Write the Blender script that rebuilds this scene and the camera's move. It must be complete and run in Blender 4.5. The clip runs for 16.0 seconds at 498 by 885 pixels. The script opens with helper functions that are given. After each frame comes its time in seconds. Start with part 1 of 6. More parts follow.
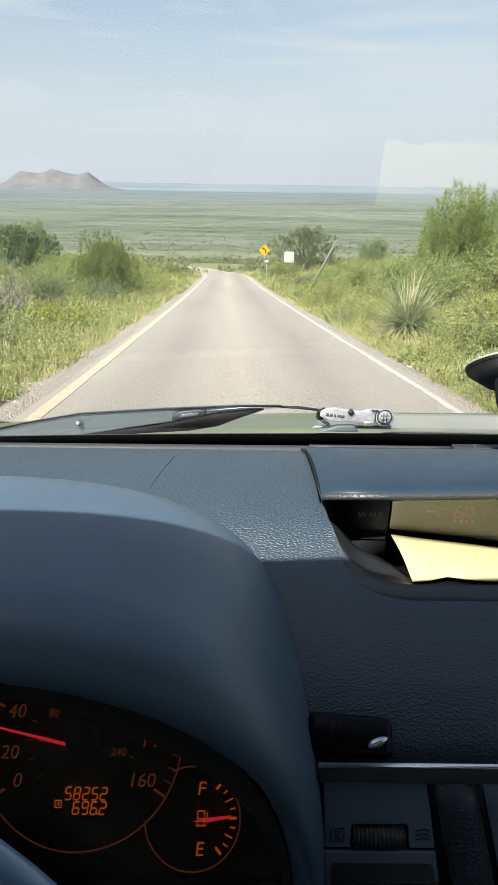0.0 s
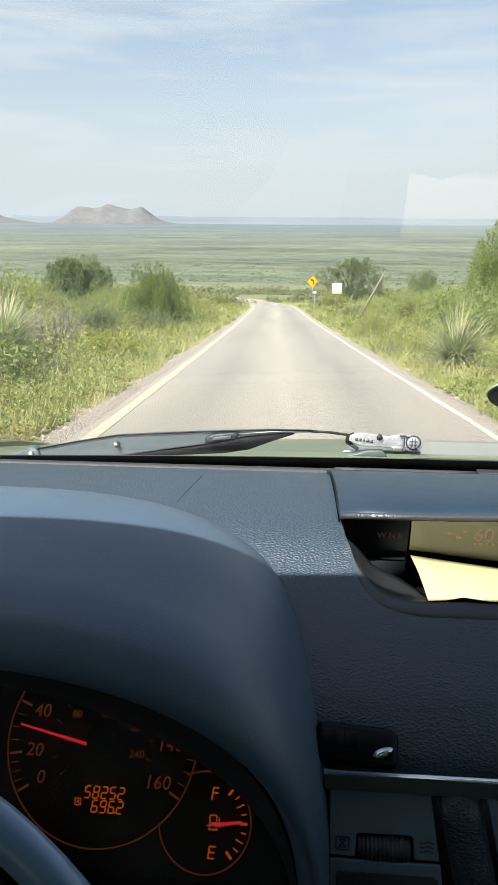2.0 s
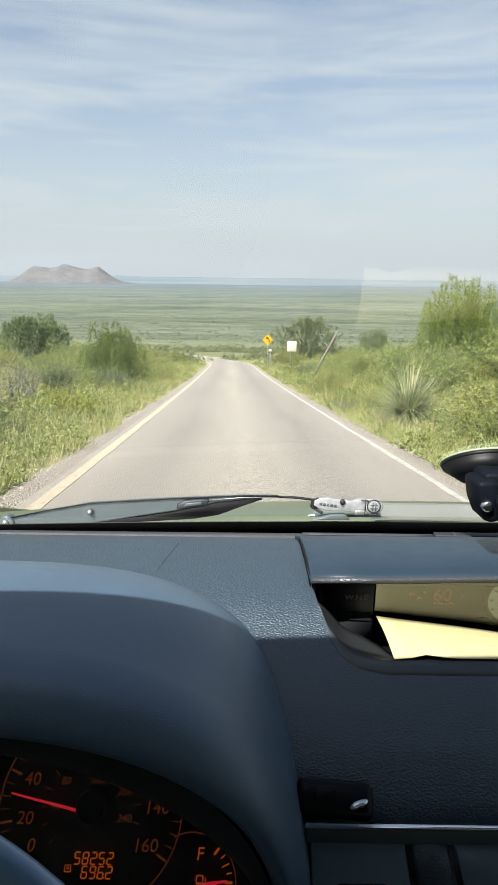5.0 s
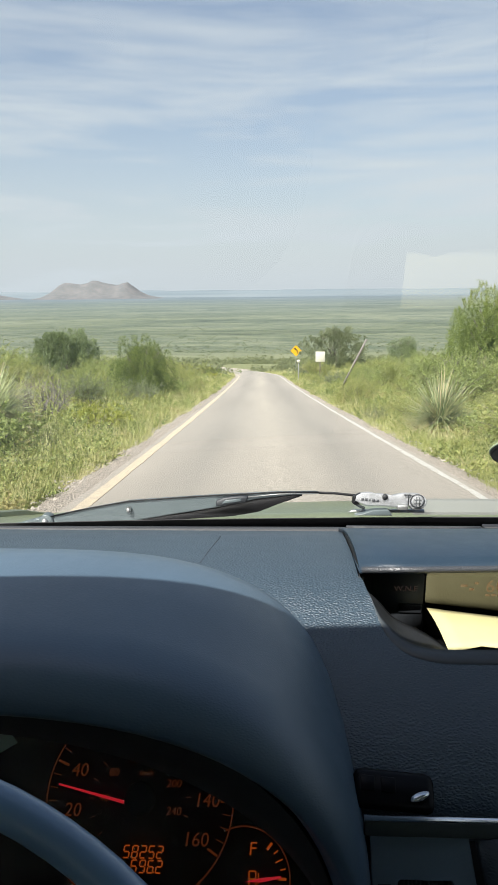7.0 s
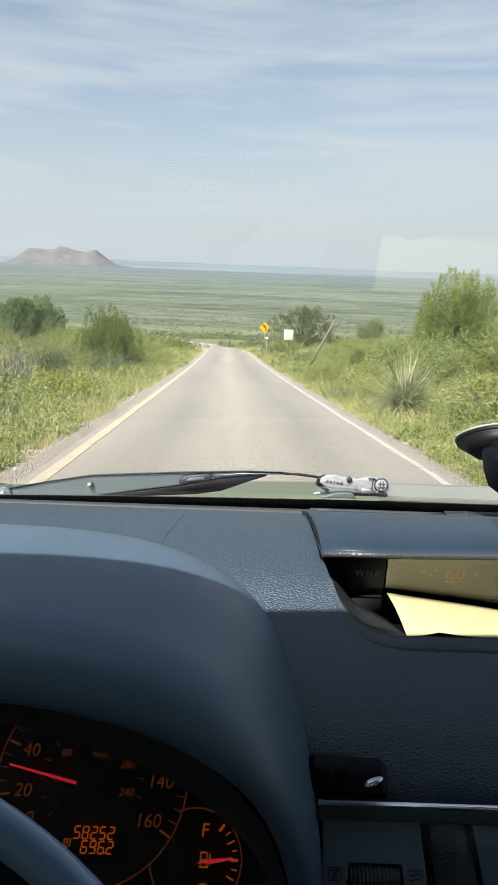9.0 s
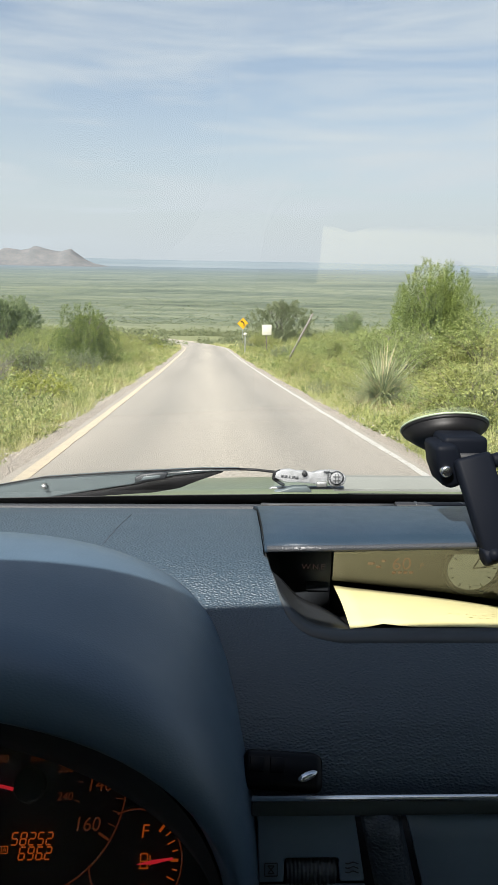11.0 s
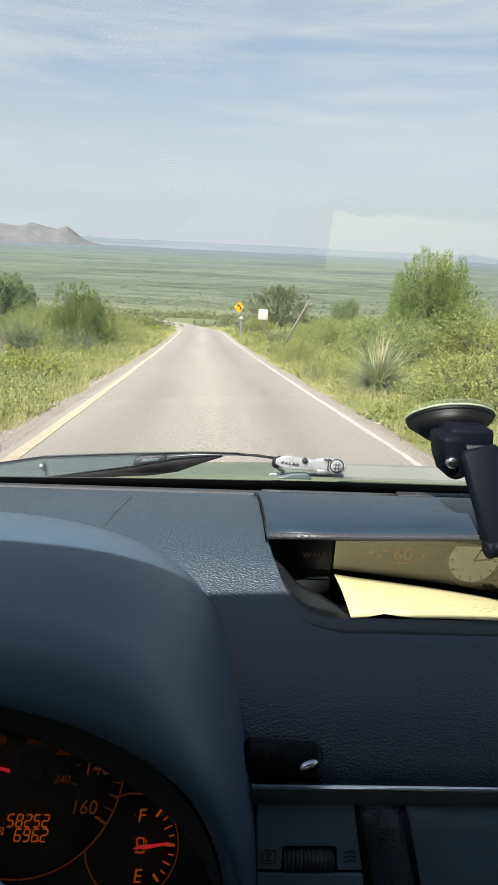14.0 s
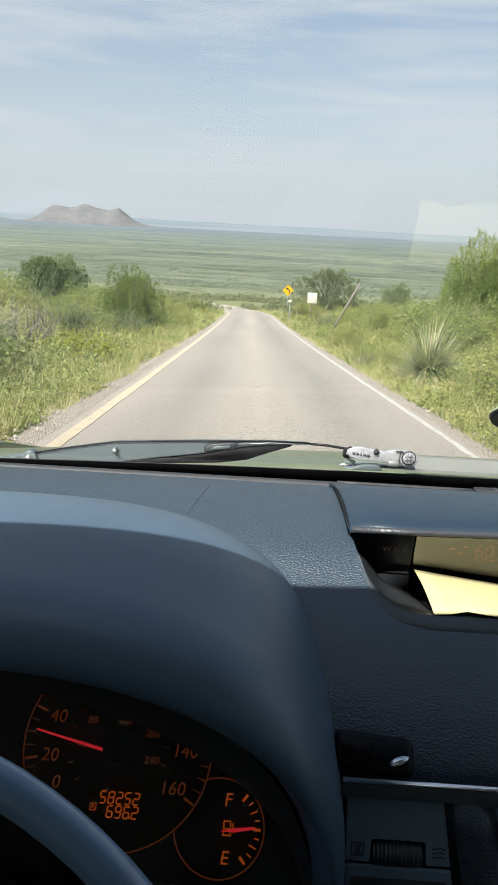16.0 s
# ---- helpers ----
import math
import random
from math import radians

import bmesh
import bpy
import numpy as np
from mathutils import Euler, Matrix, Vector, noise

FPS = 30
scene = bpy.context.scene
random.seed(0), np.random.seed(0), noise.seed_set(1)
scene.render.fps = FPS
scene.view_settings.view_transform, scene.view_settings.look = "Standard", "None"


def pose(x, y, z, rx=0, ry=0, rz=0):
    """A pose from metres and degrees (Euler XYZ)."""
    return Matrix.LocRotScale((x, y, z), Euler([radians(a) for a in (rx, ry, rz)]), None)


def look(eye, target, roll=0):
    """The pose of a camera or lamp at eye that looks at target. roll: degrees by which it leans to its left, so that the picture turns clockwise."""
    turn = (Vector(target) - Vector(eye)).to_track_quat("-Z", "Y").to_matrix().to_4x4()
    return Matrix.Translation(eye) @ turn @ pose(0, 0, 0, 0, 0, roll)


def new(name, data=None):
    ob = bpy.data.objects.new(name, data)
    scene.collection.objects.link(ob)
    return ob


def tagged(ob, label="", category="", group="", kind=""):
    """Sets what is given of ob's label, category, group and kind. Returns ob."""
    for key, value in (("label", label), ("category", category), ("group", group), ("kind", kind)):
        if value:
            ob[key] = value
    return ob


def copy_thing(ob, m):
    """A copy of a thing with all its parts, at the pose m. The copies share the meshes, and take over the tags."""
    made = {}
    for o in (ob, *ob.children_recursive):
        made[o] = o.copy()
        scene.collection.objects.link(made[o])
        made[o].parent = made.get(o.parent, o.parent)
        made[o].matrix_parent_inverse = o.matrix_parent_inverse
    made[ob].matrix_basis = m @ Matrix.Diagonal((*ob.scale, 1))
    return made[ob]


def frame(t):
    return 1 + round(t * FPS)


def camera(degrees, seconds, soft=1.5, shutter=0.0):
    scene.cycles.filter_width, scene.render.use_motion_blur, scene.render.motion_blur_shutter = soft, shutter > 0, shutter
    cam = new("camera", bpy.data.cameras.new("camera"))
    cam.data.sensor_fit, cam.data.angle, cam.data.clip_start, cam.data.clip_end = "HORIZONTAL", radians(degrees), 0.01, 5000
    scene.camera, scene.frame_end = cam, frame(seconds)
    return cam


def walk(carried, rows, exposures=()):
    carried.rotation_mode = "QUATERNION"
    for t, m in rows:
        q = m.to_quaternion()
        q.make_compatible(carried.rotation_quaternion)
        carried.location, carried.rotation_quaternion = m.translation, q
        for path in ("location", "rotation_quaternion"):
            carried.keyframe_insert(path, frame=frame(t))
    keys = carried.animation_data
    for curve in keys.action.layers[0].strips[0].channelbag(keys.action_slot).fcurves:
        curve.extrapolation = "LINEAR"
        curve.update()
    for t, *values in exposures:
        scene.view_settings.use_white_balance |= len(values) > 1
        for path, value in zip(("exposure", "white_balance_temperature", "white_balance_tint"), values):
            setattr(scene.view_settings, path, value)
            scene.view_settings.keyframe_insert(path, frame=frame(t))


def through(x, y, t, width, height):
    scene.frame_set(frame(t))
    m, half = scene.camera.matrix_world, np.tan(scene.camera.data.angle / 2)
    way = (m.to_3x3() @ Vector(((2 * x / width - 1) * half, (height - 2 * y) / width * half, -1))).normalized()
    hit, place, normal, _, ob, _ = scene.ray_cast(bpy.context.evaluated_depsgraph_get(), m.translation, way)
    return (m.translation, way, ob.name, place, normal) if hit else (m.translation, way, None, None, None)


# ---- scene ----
cam = camera(40.6, 16.0, soft=1.1)
METRES, EYE, TILT, LEAN, TURN = 0.65, 1.2, -20.9, -0.8, 0.0
ROWS = [
    (0.0, 0.0, 0.0, 0.0, 0.0, 0.0, -0.0),
    (0.5, -0.0374, -0.0273, -0.0019, 1.75, 0.95, -2.81),
    (1.0, -0.0037, -0.0239, -0.0075, 3.06, 1.1, -3.22),
    (1.5, -0.0094, -0.0286, -0.0089, 3.97, 1.9, -2.86),
    (2.0, 0.0295, -0.0335, -0.0126, 3.87, 2.47, -1.05),
    (2.5, -0.0697, -0.0001, -0.0377, 1.4, 1.3, -2.91),
    (3.0, -0.0425, -0.0488, -0.0014, -0.34, 3.86, -2.92),
    (5.5, 0.0099, -0.1046, 0.0041, 1.03, 8.24, 0.4),
    (6.0, -0.0051, -0.0966, 0.009, 1.91, 9.6, -0.09),
    (6.5, -0.0083, -0.1287, 0.0211, 2.03, 9.76, -0.61),
    (7.0, -0.0107, -0.0828, -0.0254, 2.89, 8.23, 0.35),
    (7.5, -0.0108, -0.0727, -0.0188, 2.09, 6.17, -0.55),
    (8.0, 0.0242, -0.098, -0.005, 0.83, 6.84, -1.21),
    (8.5, 0.0038, -0.0797, -0.0186, 0.76, 6.5, -0.46),
    (9.0, -0.0131, -0.0682, -0.0186, -0.33, 6.23, -1.33),
    (11.5, 0.0463, -0.0636, -0.0176, -1.98, 5.89, 0.56),
    (12.0, 0.013, -0.0807, -0.0103, -2.43, 6.32, -0.4),
    (12.5, 0.0325, -0.0701, -0.0078, -2.02, 6.41, -0.3),
    (13.0, -0.0002, -0.0764, -0.0003, -1.74, 5.84, -0.98),
    (13.5, 0.0163, -0.0602, -0.0092, -2.03, 5.45, -0.8),
    (14.0, 0.0251, -0.0531, -0.0153, -2.47, 4.59, -1.11),
    (14.5, 0.0326, -0.0636, -0.0014, -2.26, 4.75, -1.27),
    (15.0, 0.0387, -0.0544, -0.0155, -1.44, 4.51, -0.9),
    (15.5, -0.0037, -0.0585, -0.0132, 0.09, 4.4, -1.48),
    (16.0, -0.0252, -0.0553, -0.0068, 1.27, 3.08, -2.72),
]
walk(cam, [(t, pose(0, 0, EYE, TILT, LEAN, TURN) @ pose(METRES * x, METRES * y, METRES * z, 90 + pitch, roll, yaw)) for t, x, y, z, yaw, pitch, roll in ROWS],
     exposures=[(0.0, 1.10), (1.5, 1.15), (3.0, 1.26), (5.5, 1.02), (9.0, 1.0), (16.0, 1.0)])

# ---- light ----
SUN_FROM = Vector((-0.235, -0.344, 0.52)).normalized()
sun_elev = math.asin(SUN_FROM.z)
sun_az = math.atan2(SUN_FROM.x, SUN_FROM.y)
sun = new("sun", bpy.data.lights.new("sun", "SUN"))
sun.data.energy, sun.data.angle, sun.data.color = 4.9, radians(0.6), (1.0, 0.96, 0.90)
sun.matrix_world = look((0, 0, 50), Vector((0, 0, 50)) - SUN_FROM)

world = bpy.data.worlds.new("sky")
scene.world = world
world.use_nodes = True
wn, wl = world.node_tree.nodes, world.node_tree.links
wn.clear()


def wnode(kind, **values):
    n = wn.new(kind)
    for k, v in values.items():
        n.inputs[k].default_value = v
    return n


sky = wn.new("ShaderNodeTexSky")
sky.sky_type, sky.sun_disc = "NISHITA", False
sky.sun_elevation, sky.sun_rotation = sun_elev, sun_az
sky.air_density, sky.dust_density, sky.ozone_density = 1.0, 2.0, 0.3
wtc = wn.new("ShaderNodeTexCoord")
# thin streaked cirrus over the whole sky
wsep = wn.new("ShaderNodeSeparateXYZ")
wl.new(wtc.outputs["Generated"], wsep.inputs[0])
wmap = wn.new("ShaderNodeMapping")
wmap.inputs["Scale"].default_value = (1.2, 1.2, 10.5)
wmap.inputs["Rotation"].default_value = (0.03, 0.05, 0.0)
wl.new(wtc.outputs["Generated"], wmap.inputs[0])
wno = wnode("ShaderNodeTexNoise", Scale=2.1, Detail=10.0, Roughness=0.60, Distortion=0.35)
wl.new(wmap.outputs[0], wno.inputs["Vector"])
wramp = wn.new("ShaderNodeMapRange")
wramp.inputs["From Min"].default_value, wramp.inputs["From Max"].default_value = 0.36, 0.60
wramp.inputs["To Min"].default_value, wramp.inputs["To Max"].default_value = 0.34, 0.97
wl.new(wno.outputs["Fac"], wramp.inputs[0])
# the veil thickens towards the horizon
wveil = wn.new("ShaderNodeMapRange")
wveil.inputs["From Min"].default_value, wveil.inputs["From Max"].default_value = 0.02, 0.32
wveil.inputs["To Min"].default_value, wveil.inputs["To Max"].default_value = 0.92, 0.0
wl.new(wsep.outputs["Z"], wveil.inputs[0])
wthin = wn.new("ShaderNodeMapRange")
wthin.inputs["From Min"].default_value, wthin.inputs["From Max"].default_value = 0.16, 0.70
wthin.inputs["To Min"].default_value, wthin.inputs["To Max"].default_value = 1.0, 0.12
wl.new(wsep.outputs["Z"], wthin.inputs[0])
wmul = wn.new("ShaderNodeMath")
wmul.operation = "MULTIPLY"
wl.new(wramp.outputs[0], wmul.inputs[0])
wl.new(wthin.outputs[0], wmul.inputs[1])
wmax = wn.new("ShaderNodeMath")
wmax.operation = "MAXIMUM"
wl.new(wmul.outputs[0], wmax.inputs[0])
wl.new(wveil.outputs[0], wmax.inputs[1])
wmix = wn.new("ShaderNodeMix")
wmix.data_type = "RGBA"
wl.new(wmax.outputs[0], wmix.inputs["Factor"])
wl.new(sky.outputs[0], wmix.inputs["A"])
wmix.inputs["B"].default_value = (4.60, 5.02, 5.38, 1)
wbg = wnode("ShaderNodeBackground", Strength=0.076)
wl.new(wmix.outputs["Result"], wbg.inputs["Color"])
wout = wn.new("ShaderNodeOutputWorld")
wl.new(wbg.outputs[0], wout.inputs[0])


# ---- materials ----
class Mat:
    """A node material built step by step."""

    def __init__(self, name, base=(0.5, 0.5, 0.5), rough=0.5, metal=0.0, **values):
        self.m = bpy.data.materials.new(name)
        self.m.use_nodes = True
        self.n, self.l = self.m.node_tree.nodes, self.m.node_tree.links
        self.b = self.n["Principled BSDF"]
        self.b.inputs["Base Color"].default_value = (*base, 1)
        self.b.inputs["Roughness"].default_value = rough
        self.b.inputs["Metallic"].default_value = metal
        for k, v in values.items():
            self.b.inputs[k.replace("_", " ")].default_value = v
        self.tc = self.n.new("ShaderNodeTexCoord")
        self.last_bump = None

    def coords(self, scale=(1, 1, 1), rot=(0, 0, 0)):
        mp = self.n.new("ShaderNodeMapping")
        mp.inputs["Scale"].default_value = scale
        mp.inputs["Rotation"].default_value = rot
        self.l.new(self.tc.outputs["Object"], mp.inputs[0])
        return mp.outputs[0]

    def noise(self, scale, detail=4.0, rough=0.55, stretch=(1, 1, 1), distortion=0.0):
        t = self.n.new("ShaderNodeTexNoise")
        t.inputs["Scale"].default_value, t.inputs["Detail"].default_value = scale, detail
        t.inputs["Roughness"].default_value, t.inputs["Distortion"].default_value = rough, distortion
        self.l.new(self.coords(stretch), t.inputs["Vector"])
        return t.outputs["Fac"]

    def voronoi(self, scale, feature="F1", stretch=(1, 1, 1)):
        t = self.n.new("ShaderNodeTexVoronoi")
        t.feature = feature
        t.inputs["Scale"].default_value = scale
        self.l.new(self.coords(stretch), t.inputs["Vector"])
        return t.outputs["Distance"]

    def ramp(self, fac, stops):
        r = self.n.new("ShaderNodeValToRGB")
        while len(r.color_ramp.elements) < len(stops):
            r.color_ramp.elements.new(0.5)
        for e, (p, c) in zip(r.color_ramp.elements, stops):
            e.position, e.color = p, (*c, 1)
        self.l.new(fac, r.inputs[0])
        return r.outputs[0]

    def mix(self, fac, a, b, mode="MIX"):
        x = self.n.new("ShaderNodeMix")
        x.data_type, x.blend_type = "RGBA", mode
        for sock, v in (("Factor", fac), ("A", a), ("B", b)):
            if isinstance(v, (int, float)):
                x.inputs[sock].default_value = v
            elif isinstance(v, tuple):
                x.inputs[sock].default_value = (*v, 1)
            else:
                self.l.new(v, x.inputs[sock])
        return x.outputs["Result"]

    def color(self, out):
        self.l.new(out, self.b.inputs["Base Color"])
        return self

    def roughness(self, fac, lo, hi):
        r = self.n.new("ShaderNodeMapRange")
        r.inputs["To Min"].default_value, r.inputs["To Max"].default_value = lo, hi
        self.l.new(fac, r.inputs[0])
        self.l.new(r.outputs[0], self.b.inputs["Roughness"])
        return self

    def bump(self, height, strength=0.3, distance=0.001):
        b = self.n.new("ShaderNodeBump")
        b.inputs["Strength"].default_value, b.inputs["Distance"].default_value = strength, distance
        self.l.new(height, b.inputs["Height"])
        if self.last_bump:
            self.l.new(self.last_bump, b.inputs["Normal"])
        self.l.new(b.outputs[0], self.b.inputs["Normal"])
        self.last_bump = b.outputs[0]
        return self

    def island(self):
        return self.n.new("ShaderNodeNewGeometry").outputs["Random Per Island"]

    def each(self):
        return self.n.new("ShaderNodeObjectInfo").outputs["Random"]


def plastic(name, base, rough=0.45, grain=0.0, size=420.0, spec=0.5):
    """Moulded plastic or vinyl; grain: depth of a leather-like relief in metres."""
    m = Mat(name, base, rough, Specular_IOR_Level=spec)
    dark = tuple(c * 0.72 for c in base)
    m.color(m.mix(m.noise(9, 6), dark, tuple(c * 1.18 for c in base)))
    m.roughness(m.noise(60, 5), rough - 0.08, rough + 0.1)
    if grain:
        # rounded pebbles drawn out sideways, warped so that no two are alike
        warp = m.n.new("ShaderNodeTexNoise")
        warp.inputs["Scale"].default_value, warp.inputs["Detail"].default_value = size * 0.35, 2.0
        m.l.new(m.tc.outputs["Object"], warp.inputs["Vector"])
        away = m.n.new("ShaderNodeVectorMath")
        away.operation = "MULTIPLY_ADD"
        away.inputs[1].default_value = (0.9 / size,) * 3
        m.l.new(warp.outputs["Color"], away.inputs[0])
        m.l.new(m.tc.outputs["Object"], away.inputs[2])
        vor = m.n.new("ShaderNodeTexVoronoi")
        vor.feature = "SMOOTH_F1"
        vor.inputs["Scale"].default_value, vor.inputs["Smoothness"].default_value = size, 0.35
        squash = m.n.new("ShaderNodeMapping")
        squash.inputs["Scale"].default_value = (0.72, 1.2, 1.2)
        m.l.new(away.outputs[0], squash.inputs[0])
        m.l.new(squash.outputs[0], vor.inputs["Vector"])
        cells = m.ramp(vor.outputs["Distance"], [(0.0, (1, 1, 1)), (0.30, (0.80, 0.80, 0.80)), (0.62, (0, 0, 0))])
        m.bump(cells, 0.9, grain * 2.2)
        m.bump(m.noise(size * 2.4, 3), 0.3, grain * 0.5)
    else:
        m.bump(m.noise(900, 3), 0.15, 0.0002)
    return m.m


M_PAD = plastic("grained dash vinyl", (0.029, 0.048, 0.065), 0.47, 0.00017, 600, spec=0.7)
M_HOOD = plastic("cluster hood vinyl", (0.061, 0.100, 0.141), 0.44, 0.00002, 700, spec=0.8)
M_BLACK = plastic("matt black plastic", (0.018, 0.019, 0.021), 0.6)
M_DARK = plastic("charcoal plastic", (0.028, 0.032, 0.037), 0.45)
M_PANEL = plastic("satin grey plastic", (0.108, 0.146, 0.182), 0.42)
M_TRIM = plastic("grained side trim", (0.030, 0.040, 0.052), 0.40, 0.00012, 480)
M_MOUNT = plastic("mount plastic", (0.0045, 0.006, 0.010), 0.55, spec=0.08)
M_RUBBER = plastic("black rubber", (0.006, 0.006, 0.007), 0.5, spec=0.3)
# out of view; pale blue to throw blue fill light onto the dash
M_FILL_LINING = plastic("blue fill headlining", (0.44, 0.57, 0.73), 0.9)
M_SEAT = plastic("dark seat cloth", (0.085, 0.095, 0.110), 0.9)
M_GLOSSBLACK = Mat("gloss black", (0.004, 0.004, 0.005), 0.32, Specular_IOR_Level=0.12).m
M_CHROME = Mat("satin chrome", (0.72, 0.73, 0.74), 0.22, 1.0).m
M_WIPER = plastic("grey-green painted wiper arm", (0.105, 0.132, 0.138), 0.34)
M_SILVER = Mat("worn silver plastic", (0.30, 0.31, 0.32), 0.5)
M_SILVER.color(M_SILVER.mix(M_SILVER.ramp(M_SILVER.noise(70, 6, 0.7), [(0.34, (0, 0, 0)), (0.60, (1, 1, 1))]), (0.22, 0.225, 0.23), (0.35, 0.36, 0.37))).bump(M_SILVER.noise(120, 4), 0.5, 0.001)
M_SILVER = M_SILVER.m
M_PAINT = Mat("olive silver car paint", (0.20, 0.235, 0.150), 0.28, 0.35).m
M_RIM = plastic("dusty pale grey trim", (0.21, 0.22, 0.20), 0.55)
M_WHEEL = plastic("steering wheel leather", (0.125, 0.205, 0.310), 0.30, spec=1.0)


def glow(name, color, power):
    m = Mat(name, tuple(c * 0.015 for c in color), 0.8, Specular_IOR_Level=0.0)
    m.b.inputs["Emission Color"].default_value = (*color, 1)
    m.b.inputs["Emission Strength"].default_value = power
    return m.m


M_ORANGE = glow("backlit orange print", (1.0, 0.16, 0.015), 0.11)
M_ORANGE_DIM = glow("dim backlit print", (1.0, 0.24, 0.06), 0.022)
M_LCD = glow("orange segments", (1.0, 0.17, 0.02), 0.13)
M_NEEDLE = glow("red needle", (1.0, 0.03, 0.05), 0.18)
M_RING = glow("lit dial ring", (1.0, 0.20, 0.06), 0.020)
M_SEG_FAINT = glow("faint display segments", (1.0, 0.20, 0.03), 0.085)


def make_paper():
    m = Mat("yellow paper", (0.62, 0.56, 0.22), 0.75)
    m.color(m.mix(m.noise(18, 4), (0.53, 0.50, 0.27), (0.46, 0.42, 0.20)))
    m.bump(m.noise(40, 3), 0.3, 0.001)
    return m.m


M_PAPER = make_paper()
M_INK = Mat("faint grey print", (0.50, 0.45, 0.22), 0.8).m


def make_glass(name, tint, gloss, rough=0.0):
    """A thin pane: clear, with a mirror film whose strength grows to grazing angles."""
    m = bpy.data.materials.new(name)
    m.use_nodes = True
    n, l = m.node_tree.nodes, m.node_tree.links
    n.clear()
    tr = n.new("ShaderNodeBsdfTransparent")
    tr.inputs[0].default_value = (*tint, 1)
    gl = n.new("ShaderNodeBsdfGlossy")
    gl.inputs["Roughness"].default_value = rough
    fr = n.new("ShaderNodeFresnel")
    fr.inputs[0].default_value = gloss
    mx = n.new("ShaderNodeMixShader")
    l.new(fr.outputs[0], mx.inputs[0])
    l.new(tr.outputs[0], mx.inputs[1])
    l.new(gl.outputs[0], mx.inputs[2])
    out = n.new("ShaderNodeOutputMaterial")
    l.new(mx.outputs[0], out.inputs[0])
    return m


M_GLASS = make_glass("windscreen glass", (0.97, 0.985, 0.975), 1.50)
# for panes added out of view; the tint sets how much light enters
M_TINTED = make_glass("tinted side glass", (0.82, 0.87, 0.88), 1.45)
M_LENS = make_glass("display lens", (0.55, 0.57, 0.5), 2.3, 0.01)


def make_tint():
    """Blue-green shade band, denser towards its top."""
    m = bpy.data.materials.new("shade band tint")
    m.use_nodes = True
    n, l = m.node_tree.nodes, m.node_tree.links
    n.clear()
    tc = n.new("ShaderNodeTexCoord")
    sp = n.new("ShaderNodeSeparateXYZ")
    l.new(tc.outputs["Object"], sp.inputs[0])
    mr = n.new("ShaderNodeMapRange")
    mr.inputs["From Min"].default_value, mr.inputs["From Max"].default_value = 1.320, 1.334
    l.new(sp.outputs["Z"], mr.inputs[0])
    r = n.new("ShaderNodeValToRGB")
    r.color_ramp.elements[0].color = (0.20, 0.34, 0.38, 1)
    r.color_ramp.elements[1].color = (0.001, 0.055, 0.25, 1)
    l.new(mr.outputs[0], r.inputs[0])
    tr = n.new("ShaderNodeBsdfTransparent")
    l.new(r.outputs[0], tr.inputs[0])
    out = n.new("ShaderNodeOutputMaterial")
    l.new(tr.outputs[0], out.inputs[0])
    return m


M_TINT = make_tint()


def make_asphalt():
    m = Mat("worn chip-seal asphalt", (0.2, 0.19, 0.17), 0.9)
    fine = m.ramp(m.noise(62, 5, 0.8), [(0.26, (0.218, 0.202, 0.174)), (0.50, (0.318, 0.296, 0.256)), (0.76, (0.450, 0.420, 0.368))])
    chips = m.ramp(m.voronoi(30), [(0.10, (1.18, 1.17, 1.15)), (0.45, (1, 1, 1)), (0.85, (0.74, 0.73, 0.72))])
    bald = m.ramp(m.noise(0.5, 4, 0.6, (1.8, 0.14, 1)), [(0.42, (0, 0, 0)), (0.60, (1, 1, 1))])
    chips = m.mix(bald, chips, (1.04, 1.03, 1.02))
    wear = m.mix(m.ramp(m.noise(1.0, 4, 0.55, (1.5, 0.03, 1), 0.15), [(0.34, (0, 0, 0)), (0.66, (1, 1, 1))]), (0.93, 0.927, 0.92), (1.06, 1.05, 1.04))
    stain = m.ramp(m.noise(0.9, 5, 0.65, (1.2, 0.5, 1)), [(0.66, (1, 1, 1)), (0.80, (0.80, 0.80, 0.81))])
    # two darker wheel tracks along the lane
    sx = m.n.new("ShaderNodeSeparateXYZ")
    m.l.new(m.coords((1, 1, 1), (0, 0, radians(-1.976))), sx.inputs[0])
    lane = m.n.new("ShaderNodeMapRange")
    lane.inputs["From Min"].default_value, lane.inputs["From Max"].default_value = -1.6, 2.1
    m.l.new(sx.outputs["X"], lane.inputs[0])
    tracks = m.ramp(lane.outputs[0], [(0.0, (1.05, 1.04, 1.03)), (0.25, (0.77, 0.78, 0.79)), (0.50, (1.14, 1.13, 1.10)), (0.75, (0.77, 0.78, 0.79)), (1.0, (1.05, 1.04, 1.03))])
    wear = m.mix(0.8, wear, tracks, "MULTIPLY")
    m.color(m.mix(1.0, m.mix(1.0, m.mix(1.0, fine, chips, "MULTIPLY"), wear, "MULTIPLY"), stain, "MULTIPLY"))
    m.bump(m.voronoi(70), 0.7, 0.005)
    return m.m


M_ROAD = make_asphalt()


def make_line(name, paint, worn=0.38):
    m = Mat(name, paint, 0.8)
    wear = m.ramp(m.noise(13, 8, 0.72), [(worn - 0.05, (1, 1, 1)), (worn + 0.13, (0, 0, 0))])
    m.color(m.mix(wear, m.mix(m.noise(5, 4), paint, tuple(c * 0.84 for c in paint)), (0.33, 0.295, 0.245)))
    m.bump(m.voronoi(70), 0.6, 0.004)
    return m.m


